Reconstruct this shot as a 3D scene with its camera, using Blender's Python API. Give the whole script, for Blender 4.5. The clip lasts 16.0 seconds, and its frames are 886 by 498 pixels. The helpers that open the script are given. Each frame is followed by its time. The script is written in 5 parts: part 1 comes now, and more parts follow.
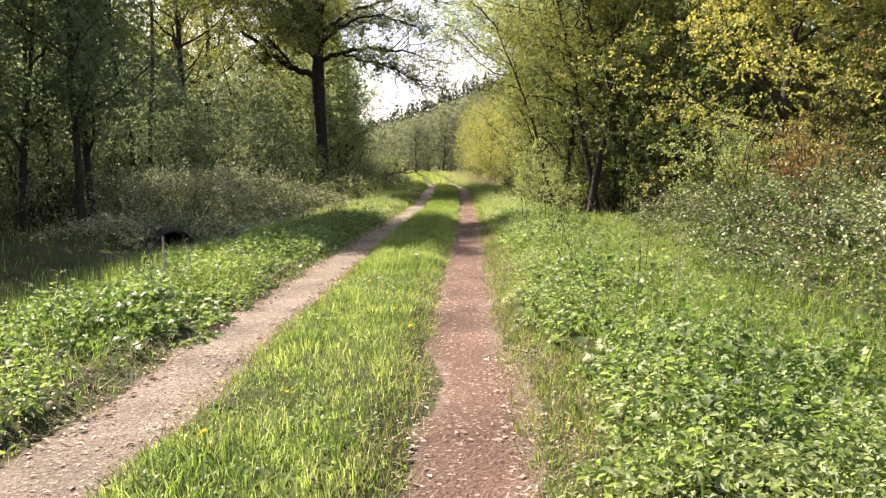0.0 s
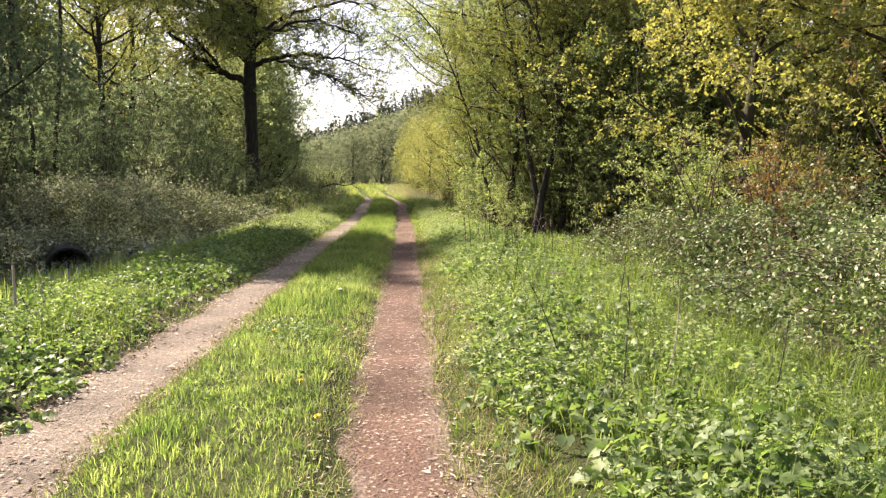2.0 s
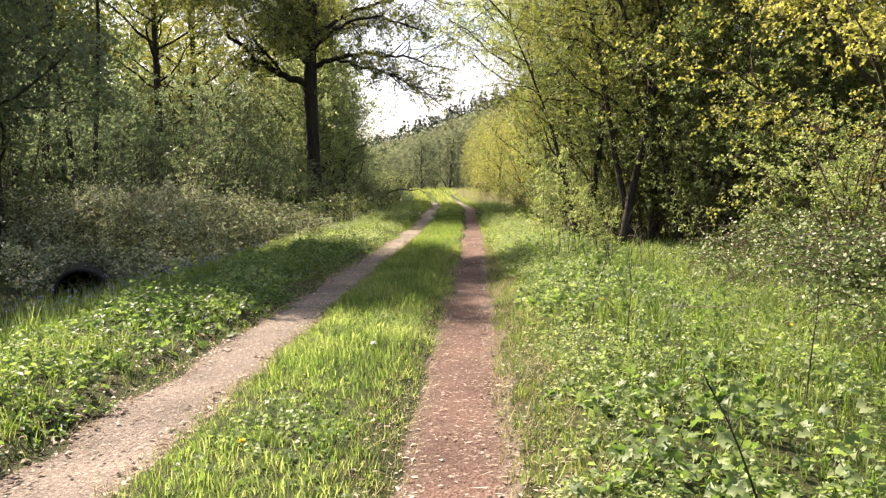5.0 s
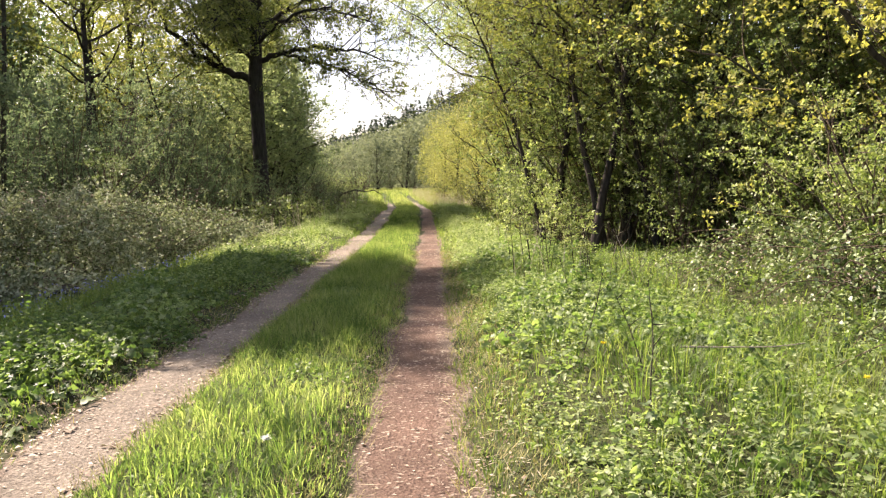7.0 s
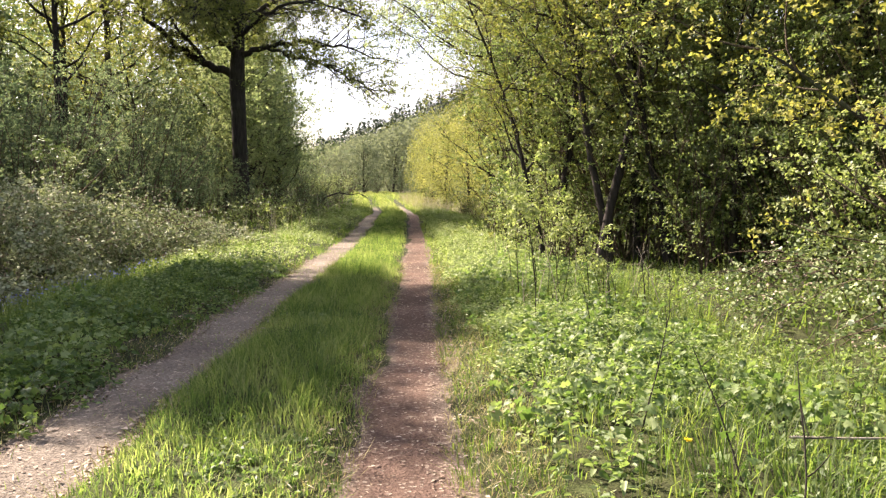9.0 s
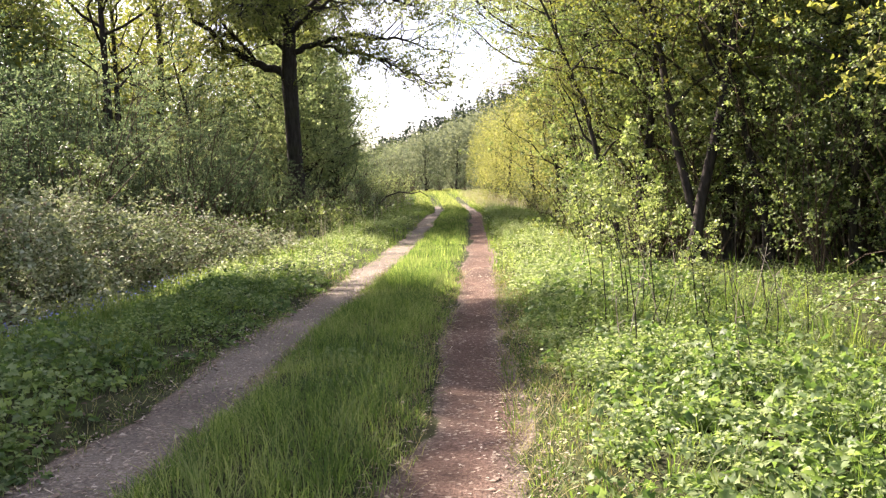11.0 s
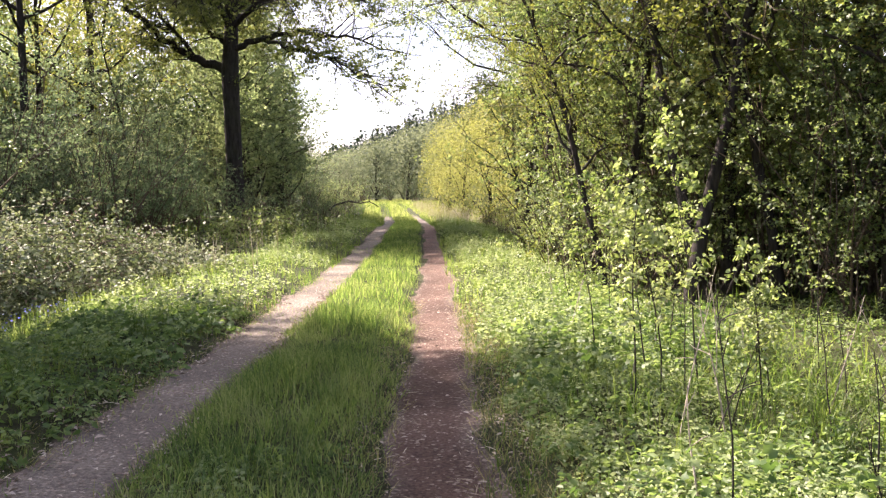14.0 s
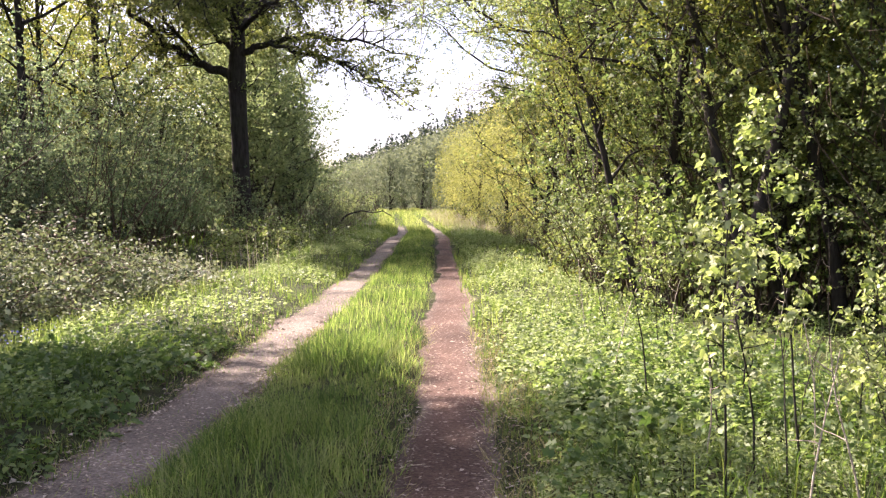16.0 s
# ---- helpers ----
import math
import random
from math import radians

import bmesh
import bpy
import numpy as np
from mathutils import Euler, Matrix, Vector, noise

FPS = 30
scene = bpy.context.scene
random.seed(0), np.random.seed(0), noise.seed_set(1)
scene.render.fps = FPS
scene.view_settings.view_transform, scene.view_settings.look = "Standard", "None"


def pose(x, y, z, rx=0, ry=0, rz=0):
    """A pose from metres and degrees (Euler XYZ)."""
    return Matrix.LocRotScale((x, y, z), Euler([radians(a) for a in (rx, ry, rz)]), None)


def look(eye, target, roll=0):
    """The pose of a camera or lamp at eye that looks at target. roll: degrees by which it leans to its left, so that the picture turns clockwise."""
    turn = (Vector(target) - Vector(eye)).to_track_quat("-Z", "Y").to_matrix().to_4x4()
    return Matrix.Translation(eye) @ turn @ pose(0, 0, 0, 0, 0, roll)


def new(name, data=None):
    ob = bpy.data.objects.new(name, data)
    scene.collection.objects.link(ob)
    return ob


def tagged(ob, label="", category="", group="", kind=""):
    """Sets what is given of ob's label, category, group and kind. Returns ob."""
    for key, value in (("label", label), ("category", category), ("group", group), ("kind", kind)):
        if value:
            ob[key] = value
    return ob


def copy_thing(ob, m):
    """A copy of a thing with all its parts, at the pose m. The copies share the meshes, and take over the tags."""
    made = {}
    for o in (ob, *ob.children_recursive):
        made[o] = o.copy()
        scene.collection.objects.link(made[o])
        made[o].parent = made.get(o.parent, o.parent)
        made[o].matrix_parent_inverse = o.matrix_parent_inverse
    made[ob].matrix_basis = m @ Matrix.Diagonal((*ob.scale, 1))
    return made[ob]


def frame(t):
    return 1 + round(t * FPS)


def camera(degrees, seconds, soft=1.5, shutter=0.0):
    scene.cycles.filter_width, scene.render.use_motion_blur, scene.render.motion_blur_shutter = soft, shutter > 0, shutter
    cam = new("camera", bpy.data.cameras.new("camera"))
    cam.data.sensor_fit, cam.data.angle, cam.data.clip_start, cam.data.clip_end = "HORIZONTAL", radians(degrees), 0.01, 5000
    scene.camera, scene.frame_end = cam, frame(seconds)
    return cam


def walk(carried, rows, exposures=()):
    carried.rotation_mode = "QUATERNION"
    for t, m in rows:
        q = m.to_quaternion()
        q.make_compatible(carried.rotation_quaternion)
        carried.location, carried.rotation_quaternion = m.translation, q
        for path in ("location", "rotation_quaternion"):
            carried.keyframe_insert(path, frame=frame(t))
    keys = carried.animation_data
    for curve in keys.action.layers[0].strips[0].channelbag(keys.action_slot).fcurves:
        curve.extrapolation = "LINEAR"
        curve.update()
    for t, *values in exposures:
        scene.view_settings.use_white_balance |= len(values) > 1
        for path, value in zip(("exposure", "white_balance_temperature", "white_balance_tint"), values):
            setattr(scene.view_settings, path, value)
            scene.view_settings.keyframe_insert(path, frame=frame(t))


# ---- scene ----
cam = camera(55.5, 16.0, soft=1.3)
PATH = [
    (0, (0.128, 2.115, 1.318), (-0.004, 4.102, 1.133), -1.6),
    (0.5, (0.176, 2.669, 1.32), (0.139, 4.66, 1.133), -1.1),
    (1, (0.178, 3.058, 1.361), (0.137, 5.047, 1.158), -0.5),
    (1.5, (0.095, 3.521, 1.37), (0.086, 5.514, 1.199), -0.5),
    (2, (0.074, 3.99, 1.367), (0.092, 5.983, 1.21), -0.4),
    (2.5, (0.074, 4.355, 1.348), (0.089, 6.349, 1.2), -0.2),
    (3, (0.087, 4.842, 1.351), (0.095, 6.836, 1.195), -1.0),
    (3.5, (0.108, 5.257, 1.36), (-0.057, 7.244, 1.208), -0.7),
    (4, (0.05, 5.767, 1.376), (-0.143, 7.753, 1.236), -1.0),
    (4.2, (0.036, 5.946, 1.374), (-0.135, 7.933, 1.233), -1.4),
    (6.3, (0.029, 8.336, 1.349), (-0.081, 10.327, 1.188), -0.9),
    (6.5, (0.024, 8.505, 1.37), (-0.062, 10.496, 1.201), -1.1),
    (7, (0.003, 8.988, 1.378), (-0.048, 10.982, 1.23), -2.0),
    (7.5, (-0.049, 9.494, 1.383), (-0.096, 11.488, 1.242), -1.0),
    (8, (-0.092, 9.978, 1.392), (-0.119, 11.973, 1.254), -0.9),
    (8.5, (-0.097, 10.435, 1.401), (-0.13, 12.43, 1.263), -0.9),
    (8.7, (-0.109, 10.623, 1.394), (-0.124, 12.619, 1.256), -0.5),
    (10.8, (-0.12, 12.725, 1.372), (-0.262, 14.715, 1.244), -2.5),
    (11, (-0.115, 12.942, 1.378), (-0.287, 14.93, 1.237), -2.6),
    (11.5, (-0.143, 13.405, 1.371), (-0.334, 15.39, 1.213), -2.1),
    (12, (-0.176, 13.852, 1.367), (-0.337, 15.838, 1.192), -2.1),
    (12.5, (-0.246, 14.277, 1.38), (-0.428, 16.26, 1.192), -2.3),
    (13, (-0.319, 14.679, 1.405), (-0.469, 16.666, 1.234), -2.2),
    (13.5, (-0.316, 15.118, 1.413), (-0.414, 17.11, 1.269), -2.0),
    (14, (-0.349, 15.514, 1.42), (-0.4, 17.51, 1.3), -1.0),
    (14.5, (-0.348, 15.922, 1.415), (-0.407, 17.918, 1.305), -1.7),
    (15, (-0.297, 16.291, 1.431), (-0.349, 18.287, 1.32), -1.2),
    (15.5, (-0.336, 16.629, 1.445), (-0.363, 18.625, 1.332), -0.3),
    (16, (-0.366, 16.954, 1.444), (-0.453, 18.949, 1.345), -1.3),
]
walk(cam, [(t, look(eye, target, roll)) for t, eye, target, roll in PATH], exposures=[(0.0, 1.86, 6850, 20.5), (4.2, 1.91, 6850, 20.0), (8.5, 2.05, 6800, 20.5), (11.0, 2.24, 6550, 22.5), (13.5, 2.27, 6400, 26.5), (16.0, 2.2, 6300, 31.0)])

# ---- light ----
SUN_EL, SUN_AZ = 41.0, 142.0  # azimuth in degrees from +x, counter-clockwise
world = bpy.data.worlds.new("sky")
scene.world = world
world.use_nodes = True
wn, wl = world.node_tree.nodes, world.node_tree.links
wn.clear()
w_out, w_bg, w_sky = wn.new("ShaderNodeOutputWorld"), wn.new("ShaderNodeBackground"), wn.new("ShaderNodeTexSky")
w_sky.sky_type, w_sky.sun_disc = "NISHITA", False
w_sky.sun_elevation, w_sky.sun_rotation = radians(SUN_EL), radians(90 - SUN_AZ)
w_sky.air_density, w_sky.dust_density = 1.0, 2.5
w_co, w_map, w_noise, w_ramp, w_mix = (wn.new("ShaderNodeTexCoord"), wn.new("ShaderNodeMapping"), wn.new("ShaderNodeTexNoise"),
                                       wn.new("ShaderNodeValToRGB"), wn.new("ShaderNodeMix"))
w_map.inputs["Scale"].default_value = (2.2, 2.2, 7.0)
w_noise.inputs["Scale"].default_value, w_noise.inputs["Detail"].default_value = 1.6, 8.0
w_ramp.color_ramp.elements[0].position, w_ramp.color_ramp.elements[1].position = 0.47, 0.70
w_mix.data_type = "RGBA"
w_mix.inputs[7].default_value = (4.6, 4.7, 4.8, 1.0)
wl.new(w_co.outputs["Generated"], w_map.inputs["Vector"])
wl.new(w_map.outputs["Vector"], w_noise.inputs["Vector"])
wl.new(w_noise.outputs["Fac"], w_ramp.inputs["Fac"])
wl.new(w_ramp.outputs["Color"], w_mix.inputs["Factor"])
wl.new(w_sky.outputs["Color"], w_mix.inputs[6])
wl.new(w_mix.outputs[2], w_bg.inputs["Color"])
w_bg.inputs["Strength"].default_value = 0.076
wl.new(w_bg.outputs["Background"], w_out.inputs["Surface"])

sun_data = bpy.data.lights.new("sun", "SUN")
sun_data.energy, sun_data.angle, sun_data.color = 5.0, radians(0.53), (1.0, 0.92, 0.78)
sun = new("sun", sun_data)
toward_sun = Vector((math.cos(radians(SUN_AZ)) * math.cos(radians(SUN_EL)), math.sin(radians(SUN_AZ)) * math.cos(radians(SUN_EL)), math.sin(radians(SUN_EL))))
sun.matrix_world = look((0, 0, 60), Vector((0, 0, 60)) - toward_sun)


# ---- materials ----
def base_material(name):
    mat = bpy.data.materials.new(name)
    mat.use_nodes = True
    nt = mat.node_tree
    nt.nodes.clear()
    return mat, nt, nt.nodes, nt.links


def ramp_node(nodes, stops):
    r = nodes.new("ShaderNodeValToRGB")
    el = r.color_ramp.elements
    while len(el) < len(stops):
        el.new(0.5)
    for e, (p, c) in zip(el, stops):
        e.position, e.color = p, (*c, 1.0)
    return r


def leaf_material(name, tones, through_gain=(1.25, 1.35, 0.75), translucent=0.42, rough=0.5, patch=0.6, sheen=0.35):
    """Foliage: every leaf takes its own tone, drifting over a few metres, and lets part of the light through."""
    mat, nt, nodes, links = base_material(name)
    out = nodes.new("ShaderNodeOutputMaterial")
    geo, info, pos = nodes.new("ShaderNodeNewGeometry"), nodes.new("ShaderNodeObjectInfo"), nodes.new("ShaderNodeTexNoise")
    pos.inputs["Scale"].default_value, pos.inputs["Detail"].default_value = patch, 3.0
    links.new(geo.outputs["Position"], pos.inputs["Vector"])
    m1, m2 = nodes.new("ShaderNodeMath"), nodes.new("ShaderNodeMath")
    m1.operation, m2.operation = "MULTIPLY_ADD", "MULTIPLY_ADD"
    links.new(geo.outputs["Random Per Island"], m1.inputs[0])
    m1.inputs[1].default_value = 0.62
    links.new(pos.outputs["Fac"], m2.inputs[0])
    m2.inputs[1].default_value, m2.inputs[2].default_value = 1.1, -0.42
    links.new(m2.outputs[0], m1.inputs[2])
    m3 = nodes.new("ShaderNodeMath")
    m3.operation = "MULTIPLY_ADD"
    links.new(info.outputs["Random"], m3.inputs[0])
    m3.inputs[1].default_value = 0.22
    links.new(m1.outputs[0], m3.inputs[2])
    n = len(tones)
    r = ramp_node(nodes, [((i + 0.3) / n, c) for i, c in enumerate(tones)])
    links.new(m3.outputs[0], r.inputs["Fac"])
    bsdf, trans, mix, gain = nodes.new("ShaderNodeBsdfPrincipled"), nodes.new("ShaderNodeBsdfTranslucent"), nodes.new("ShaderNodeMixShader"), nodes.new("ShaderNodeMix")
    gain.data_type, gain.blend_type = "RGBA", "MULTIPLY"
    gain.inputs["Factor"].default_value = 1.0
    gain.inputs[7].default_value = (*through_gain, 1.0)
    links.new(r.outputs["Color"], gain.inputs[6])
    links.new(r.outputs["Color"], bsdf.inputs["Base Color"])
    bsdf.inputs["Roughness"].default_value = rough
    bsdf.inputs["Specular IOR Level"].default_value = sheen
    links.new(gain.outputs[2], trans.inputs["Color"])
    mix.inputs["Fac"].default_value = translucent
    links.new(bsdf.outputs["BSDF"], mix.inputs[1])
    links.new(trans.outputs["BSDF"], mix.inputs[2])
    links.new(mix.outputs["Shader"], out.inputs["Surface"])
    return mat


def bark_material(name, dark, light, scale=9.0, moss=0.0):
    mat, nt, nodes, links = base_material(name)
    out, bsdf = nodes.new("ShaderNodeOutputMaterial"), nodes.new("ShaderNodeBsdfPrincipled")
    co, mp = nodes.new("ShaderNodeTexCoord"), nodes.new("ShaderNodeMapping")
    mp.inputs["Scale"].default_value = (scale, scale, scale * 0.22)
    links.new(co.outputs["Object"], mp.inputs["Vector"])
    n1, n2 = nodes.new("ShaderNodeTexNoise"), nodes.new("ShaderNodeTexNoise")
    n1.inputs["Scale"].default_value, n1.inputs["Detail"].default_value, n1.inputs["Roughness"].default_value = 1.6, 8.0, 0.65
    n2.inputs["Scale"].default_value, n2.inputs["Detail"].default_value = 0.7, 4.0
    links.new(mp.outputs["Vector"], n1.inputs["Vector"])
    links.new(co.outputs["Object"], n2.inputs["Vector"])
    r = ramp_node(nodes, [(0.32, dark), (0.68, light)])
    links.new(n1.outputs["Fac"], r.inputs["Fac"])
    green, mossy = nodes.new("ShaderNodeMix"), ramp_node(nodes, [(0.5, (0, 0, 0)), (0.68, (moss, moss, moss))])
    green.data_type = "RGBA"
    links.new(n2.outputs["Fac"], mossy.inputs["Fac"])
    links.new(mossy.outputs["Color"], green.inputs["Factor"])
    links.new(r.outputs["Color"], green.inputs[6])
    green.inputs[7].default_value = (0.07, 0.09, 0.03, 1)
    links.new(green.outputs[2], bsdf.inputs["Base Color"])
    bsdf.inputs["Roughness"].default_value = 0.9
    bsdf.inputs["Specular IOR Level"].default_value = 0.15
    bump = nodes.new("ShaderNodeBump")
    bump.inputs["Strength"].default_value, bump.inputs["Distance"].default_value = 0.9, 0.03
    links.new(n1.outputs["Fac"], bump.inputs["Height"])
    links.new(bump.outputs["Normal"], bsdf.inputs["Normal"])
    links.new(bsdf.outputs["BSDF"], out.inputs["Surface"])
    return mat


def ground_material():
    """Earth under the herbs; where the attribute 'wear' is high, trodden reddish grit with pale chips."""
    mat, nt, nodes, links = base_material("earth")
    out, bsdf = nodes.new("ShaderNodeOutputMaterial"), nodes.new("ShaderNodeBsdfPrincipled")
    co, wear, side = nodes.new("ShaderNodeTexCoord"), nodes.new("ShaderNodeAttribute"), nodes.new("ShaderNodeAttribute")
    wear.attribute_name, side.attribute_name = "wear", "pale"

    def noise_at(scale, detail=6.0, rough=0.6):
        n = nodes.new("ShaderNodeTexNoise")
        n.inputs["Scale"].default_value, n.inputs["Detail"].default_value, n.inputs["Roughness"].default_value = scale, detail, rough
        links.new(co.outputs["Object"], n.inputs["Vector"])
        return n

    big, mid, fine = noise_at(0.9), noise_at(7.0), noise_at(45.0, 8.0, 0.7)
    grit = nodes.new("ShaderNodeTexVoronoi")
    grit.inputs["Scale"].default_value = 55.0
    links.new(co.outputs["Object"], grit.inputs["Vector"])
    red = ramp_node(nodes, [(0.3, (0.06, 0.037, 0.029)), (0.5, (0.13, 0.082, 0.063)), (0.72, (0.23, 0.16, 0.125))])
    links.new(fine.outputs["Fac"], red.inputs["Fac"])
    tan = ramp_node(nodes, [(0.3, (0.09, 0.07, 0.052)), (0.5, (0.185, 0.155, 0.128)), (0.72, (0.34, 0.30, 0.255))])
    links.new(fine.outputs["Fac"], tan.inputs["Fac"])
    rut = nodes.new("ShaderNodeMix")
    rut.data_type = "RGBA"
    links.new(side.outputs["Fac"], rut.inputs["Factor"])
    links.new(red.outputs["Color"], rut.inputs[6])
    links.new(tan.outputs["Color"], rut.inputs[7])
    stone, chip = nodes.new("ShaderNodeMix"), ramp_node(nodes, [(0.92, (0, 0, 0)), (0.97, (0.7, 0.7, 0.7))])
    stone.data_type = "RGBA"
    sep = nodes.new("ShaderNodeSeparateColor")
    links.new(grit.outputs["Color"], sep.inputs["Color"])
    links.new(sep.outputs["Red"], chip.inputs["Fac"])
    links.new(chip.outputs["Color"], stone.inputs["Factor"])
    links.new(rut.outputs[2], stone.inputs[6])
    stone.inputs[7].default_value = (0.42, 0.35, 0.28, 1)
    soil = ramp_node(nodes, [(0.3, (0.022, 0.02, 0.01)), (0.5, (0.045, 0.052, 0.018)), (0.72, (0.075, 0.095, 0.03))])
    links.new(mid.outputs["Fac"], soil.inputs["Fac"])
    edge, cut = nodes.new("ShaderNodeMath"), ramp_node(nodes, [(0.44, (0, 0, 0)), (0.60, (1, 1, 1))])
    edge.operation = "MULTIPLY_ADD"
    links.new(mid.outputs["Fac"], edge.inputs[0])
    edge.inputs[1].default_value = 0.55
    less = nodes.new("ShaderNodeMath")
    less.operation = "ADD"
    less.inputs[1].default_value = -0.28
    links.new(wear.outputs["Fac"], less.inputs[0])
    links.new(less.outputs[0], edge.inputs[2])
    links.new(edge.outputs[0], cut.inputs["Fac"])
    top = nodes.new("ShaderNodeMix")
    top.data_type = "RGBA"
    links.new(cut.outputs["Color"], top.inputs["Factor"])
    links.new(soil.outputs["Color"], top.inputs[6])
    links.new(stone.outputs[2], top.inputs[7])
    stain, tint = nodes.new("ShaderNodeMix"), ramp_node(nodes, [(0.32, (0.58, 0.57, 0.55)), (0.68, (1.2, 1.18, 1.14))])
    stain.data_type, stain.blend_type = "RGBA", "MULTIPLY"
    stain.inputs["Factor"].default_value = 1.0
    links.new(big.outputs["Fac"], tint.inputs["Fac"])
    links.new(top.outputs[2], stain.inputs[6])
    links.new(tint.outputs["Color"], stain.inputs[7])
    links.new(stain.outputs[2], bsdf.inputs["Base Color"])
    bsdf.inputs["Roughness"].default_value = 0.95
    bsdf.inputs["Specular IOR Level"].default_value = 0.15
    b1, b2 = nodes.new("ShaderNodeBump"), nodes.new("ShaderNodeBump")
    b1.inputs["Strength"].default_value, b1.inputs["Distance"].default_value = 0.8, 0.02
    b2.inputs["Strength"].default_value, b2.inputs["Distance"].default_value = 0.7, 0.012
    links.new(fine.outputs["Fac"], b1.inputs["Height"])
    links.new(grit.outputs["Distance"], b2.inputs["Height"])
    links.new(b1.outputs["Normal"], b2.inputs["Normal"])
    links.new(b2.outputs["Normal"], bsdf.inputs["Normal"])
    links.new(bsdf.outputs["BSDF"], out.inputs["Surface"])
    return mat


EARTH = ground_material()
GRASS = leaf_material("grass_blades", [(0.046, 0.082, 0.027), (0.095, 0.147, 0.047), (0.18, 0.228, 0.08), (0.32, 0.335, 0.165)], through_gain=(1.25, 1.42, 0.7), translucent=0.62, patch=1.3, rough=0.65, sheen=0.15)
HERB = leaf_material("herb_leaves", [(0.0523, 0.088, 0.0284), (0.0932, 0.148, 0.0467), (0.157, 0.215, 0.0751), (0.262, 0.315, 0.138)], through_gain=(1.25, 1.38, 0.72), translucent=0.46, patch=1.1, rough=0.5, sheen=0.32)
PALE_HERB = leaf_material("pale_herb_leaves", [(0.0816, 0.122, 0.0431), (0.149, 0.198, 0.0759), (0.245, 0.299, 0.134), (0.374, 0.415, 0.225)], through_gain=(1.2, 1.28, 0.8), translucent=0.5, patch=0.9, rough=0.5, sheen=0.3)
BRAMBLE = leaf_material("bramble_leaves", [(0.0565, 0.0753, 0.0389), (0.127, 0.153, 0.0776), (0.235, 0.265, 0.153), (0.389, 0.4, 0.282)], through_gain=(1.15, 1.22, 0.78), translucent=0.22, rough=0.7, sheen=0.18)
SUN_BRAMBLE = leaf_material("sunny_bramble_leaves", [(0.0441, 0.0694, 0.0263), (0.0861, 0.124, 0.0441), (0.155, 0.201, 0.0788), (0.273, 0.306, 0.158)], translucent=0.2, rough=0.5, sheen=0.3)
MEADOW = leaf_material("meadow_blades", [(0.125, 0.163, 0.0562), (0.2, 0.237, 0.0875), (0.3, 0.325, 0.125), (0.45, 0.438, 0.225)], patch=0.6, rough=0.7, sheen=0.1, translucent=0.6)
VERGE_GRASS = leaf_material("verge_grass_blades", [(0.0405, 0.0765, 0.018), (0.0675, 0.117, 0.0243), (0.108, 0.162, 0.036), (0.18, 0.211, 0.0675)], patch=1.0, translucent=0.65)
# West wood tones greyed, blued and lightened to stand for veiling haze.
HAZED_WOOD_LEAF = leaf_material("hazed_woodland_leaves", [(0.0525, 0.08, 0.0525), (0.09, 0.125, 0.075), (0.144, 0.181, 0.106), (0.213, 0.24, 0.15)], through_gain=(1.2, 1.3, 0.9), translucent=0.56, rough=0.7, patch=0.35, sheen=0.15)
# East-side copy of the woodland leaf, its light and shade put into the tones.
EAST_LEAF = leaf_material("east_wood_leaves", [(0.0547, 0.0828, 0.037), (0.0946, 0.133, 0.0562), (0.16, 0.2, 0.0828), (0.259, 0.288, 0.131)], translucent=0.5, rough=0.55, patch=0.6, sheen=0.3)
BROAD_LEAF = leaf_material("broad_tree_leaves", [(0.0927, 0.119, 0.0696), (0.142, 0.179, 0.0994), (0.217, 0.252, 0.14), (0.31, 0.33, 0.199)], through_gain=(1.25, 1.32, 0.85), translucent=0.68, rough=0.6, patch=0.4, sheen=0.25)
OAK_CROWN = leaf_material("old_oak_leaves", [(0.065, 0.078, 0.028), (0.11, 0.128, 0.042), (0.165, 0.182, 0.065), (0.235, 0.235, 0.095)], translucent=0.56, rough=0.6, patch=0.4, sheen=0.2)
OAK_LEAF = leaf_material("oak_leaves", [(0.0672, 0.0806, 0.0246), (0.106, 0.129, 0.0381), (0.157, 0.179, 0.0538), (0.213, 0.218, 0.0784)], through_gain=(1.3, 1.3, 0.65), translucent=0.5, rough=0.6, patch=0.4, sheen=0.2)
YELLOW_LEAF = leaf_material("young_yellow_leaves", [(0.11, 0.136, 0.0454), (0.191, 0.21, 0.0692), (0.282, 0.286, 0.104), (0.377, 0.363, 0.154)], through_gain=(1.22, 1.2, 0.58), translucent=0.5, rough=0.65, patch=0.5, sheen=0.15)
BEND_LEAF = leaf_material("olive_yellow_leaves", [(0.104, 0.129, 0.046), (0.174, 0.196, 0.0681), (0.258, 0.269, 0.0994), (0.36, 0.349, 0.147)], through_gain=(1.2, 1.2, 0.66), translucent=0.46, rough=0.65, patch=0.5, sheen=0.15)
BRIGHT_LEAF = leaf_material("fresh_green_leaves", [(0.092, 0.135, 0.04), (0.164, 0.21, 0.07), (0.268, 0.31, 0.12), (0.395, 0.42, 0.22)], through_gain=(1.2, 1.3, 0.7), patch=0.8, rough=0.5, sheen=0.3)
RUST_LEAF = leaf_material("bronze_leaves", [(0.09, 0.08, 0.035), (0.14, 0.105, 0.045), (0.19, 0.125, 0.05), (0.15, 0.14, 0.06)], through_gain=(1.2, 0.9, 0.5))
PINE_LEAF = leaf_material("conifer_needles", [(0.03, 0.045, 0.03), (0.045, 0.065, 0.04), (0.06, 0.08, 0.05)], translucent=0.1)
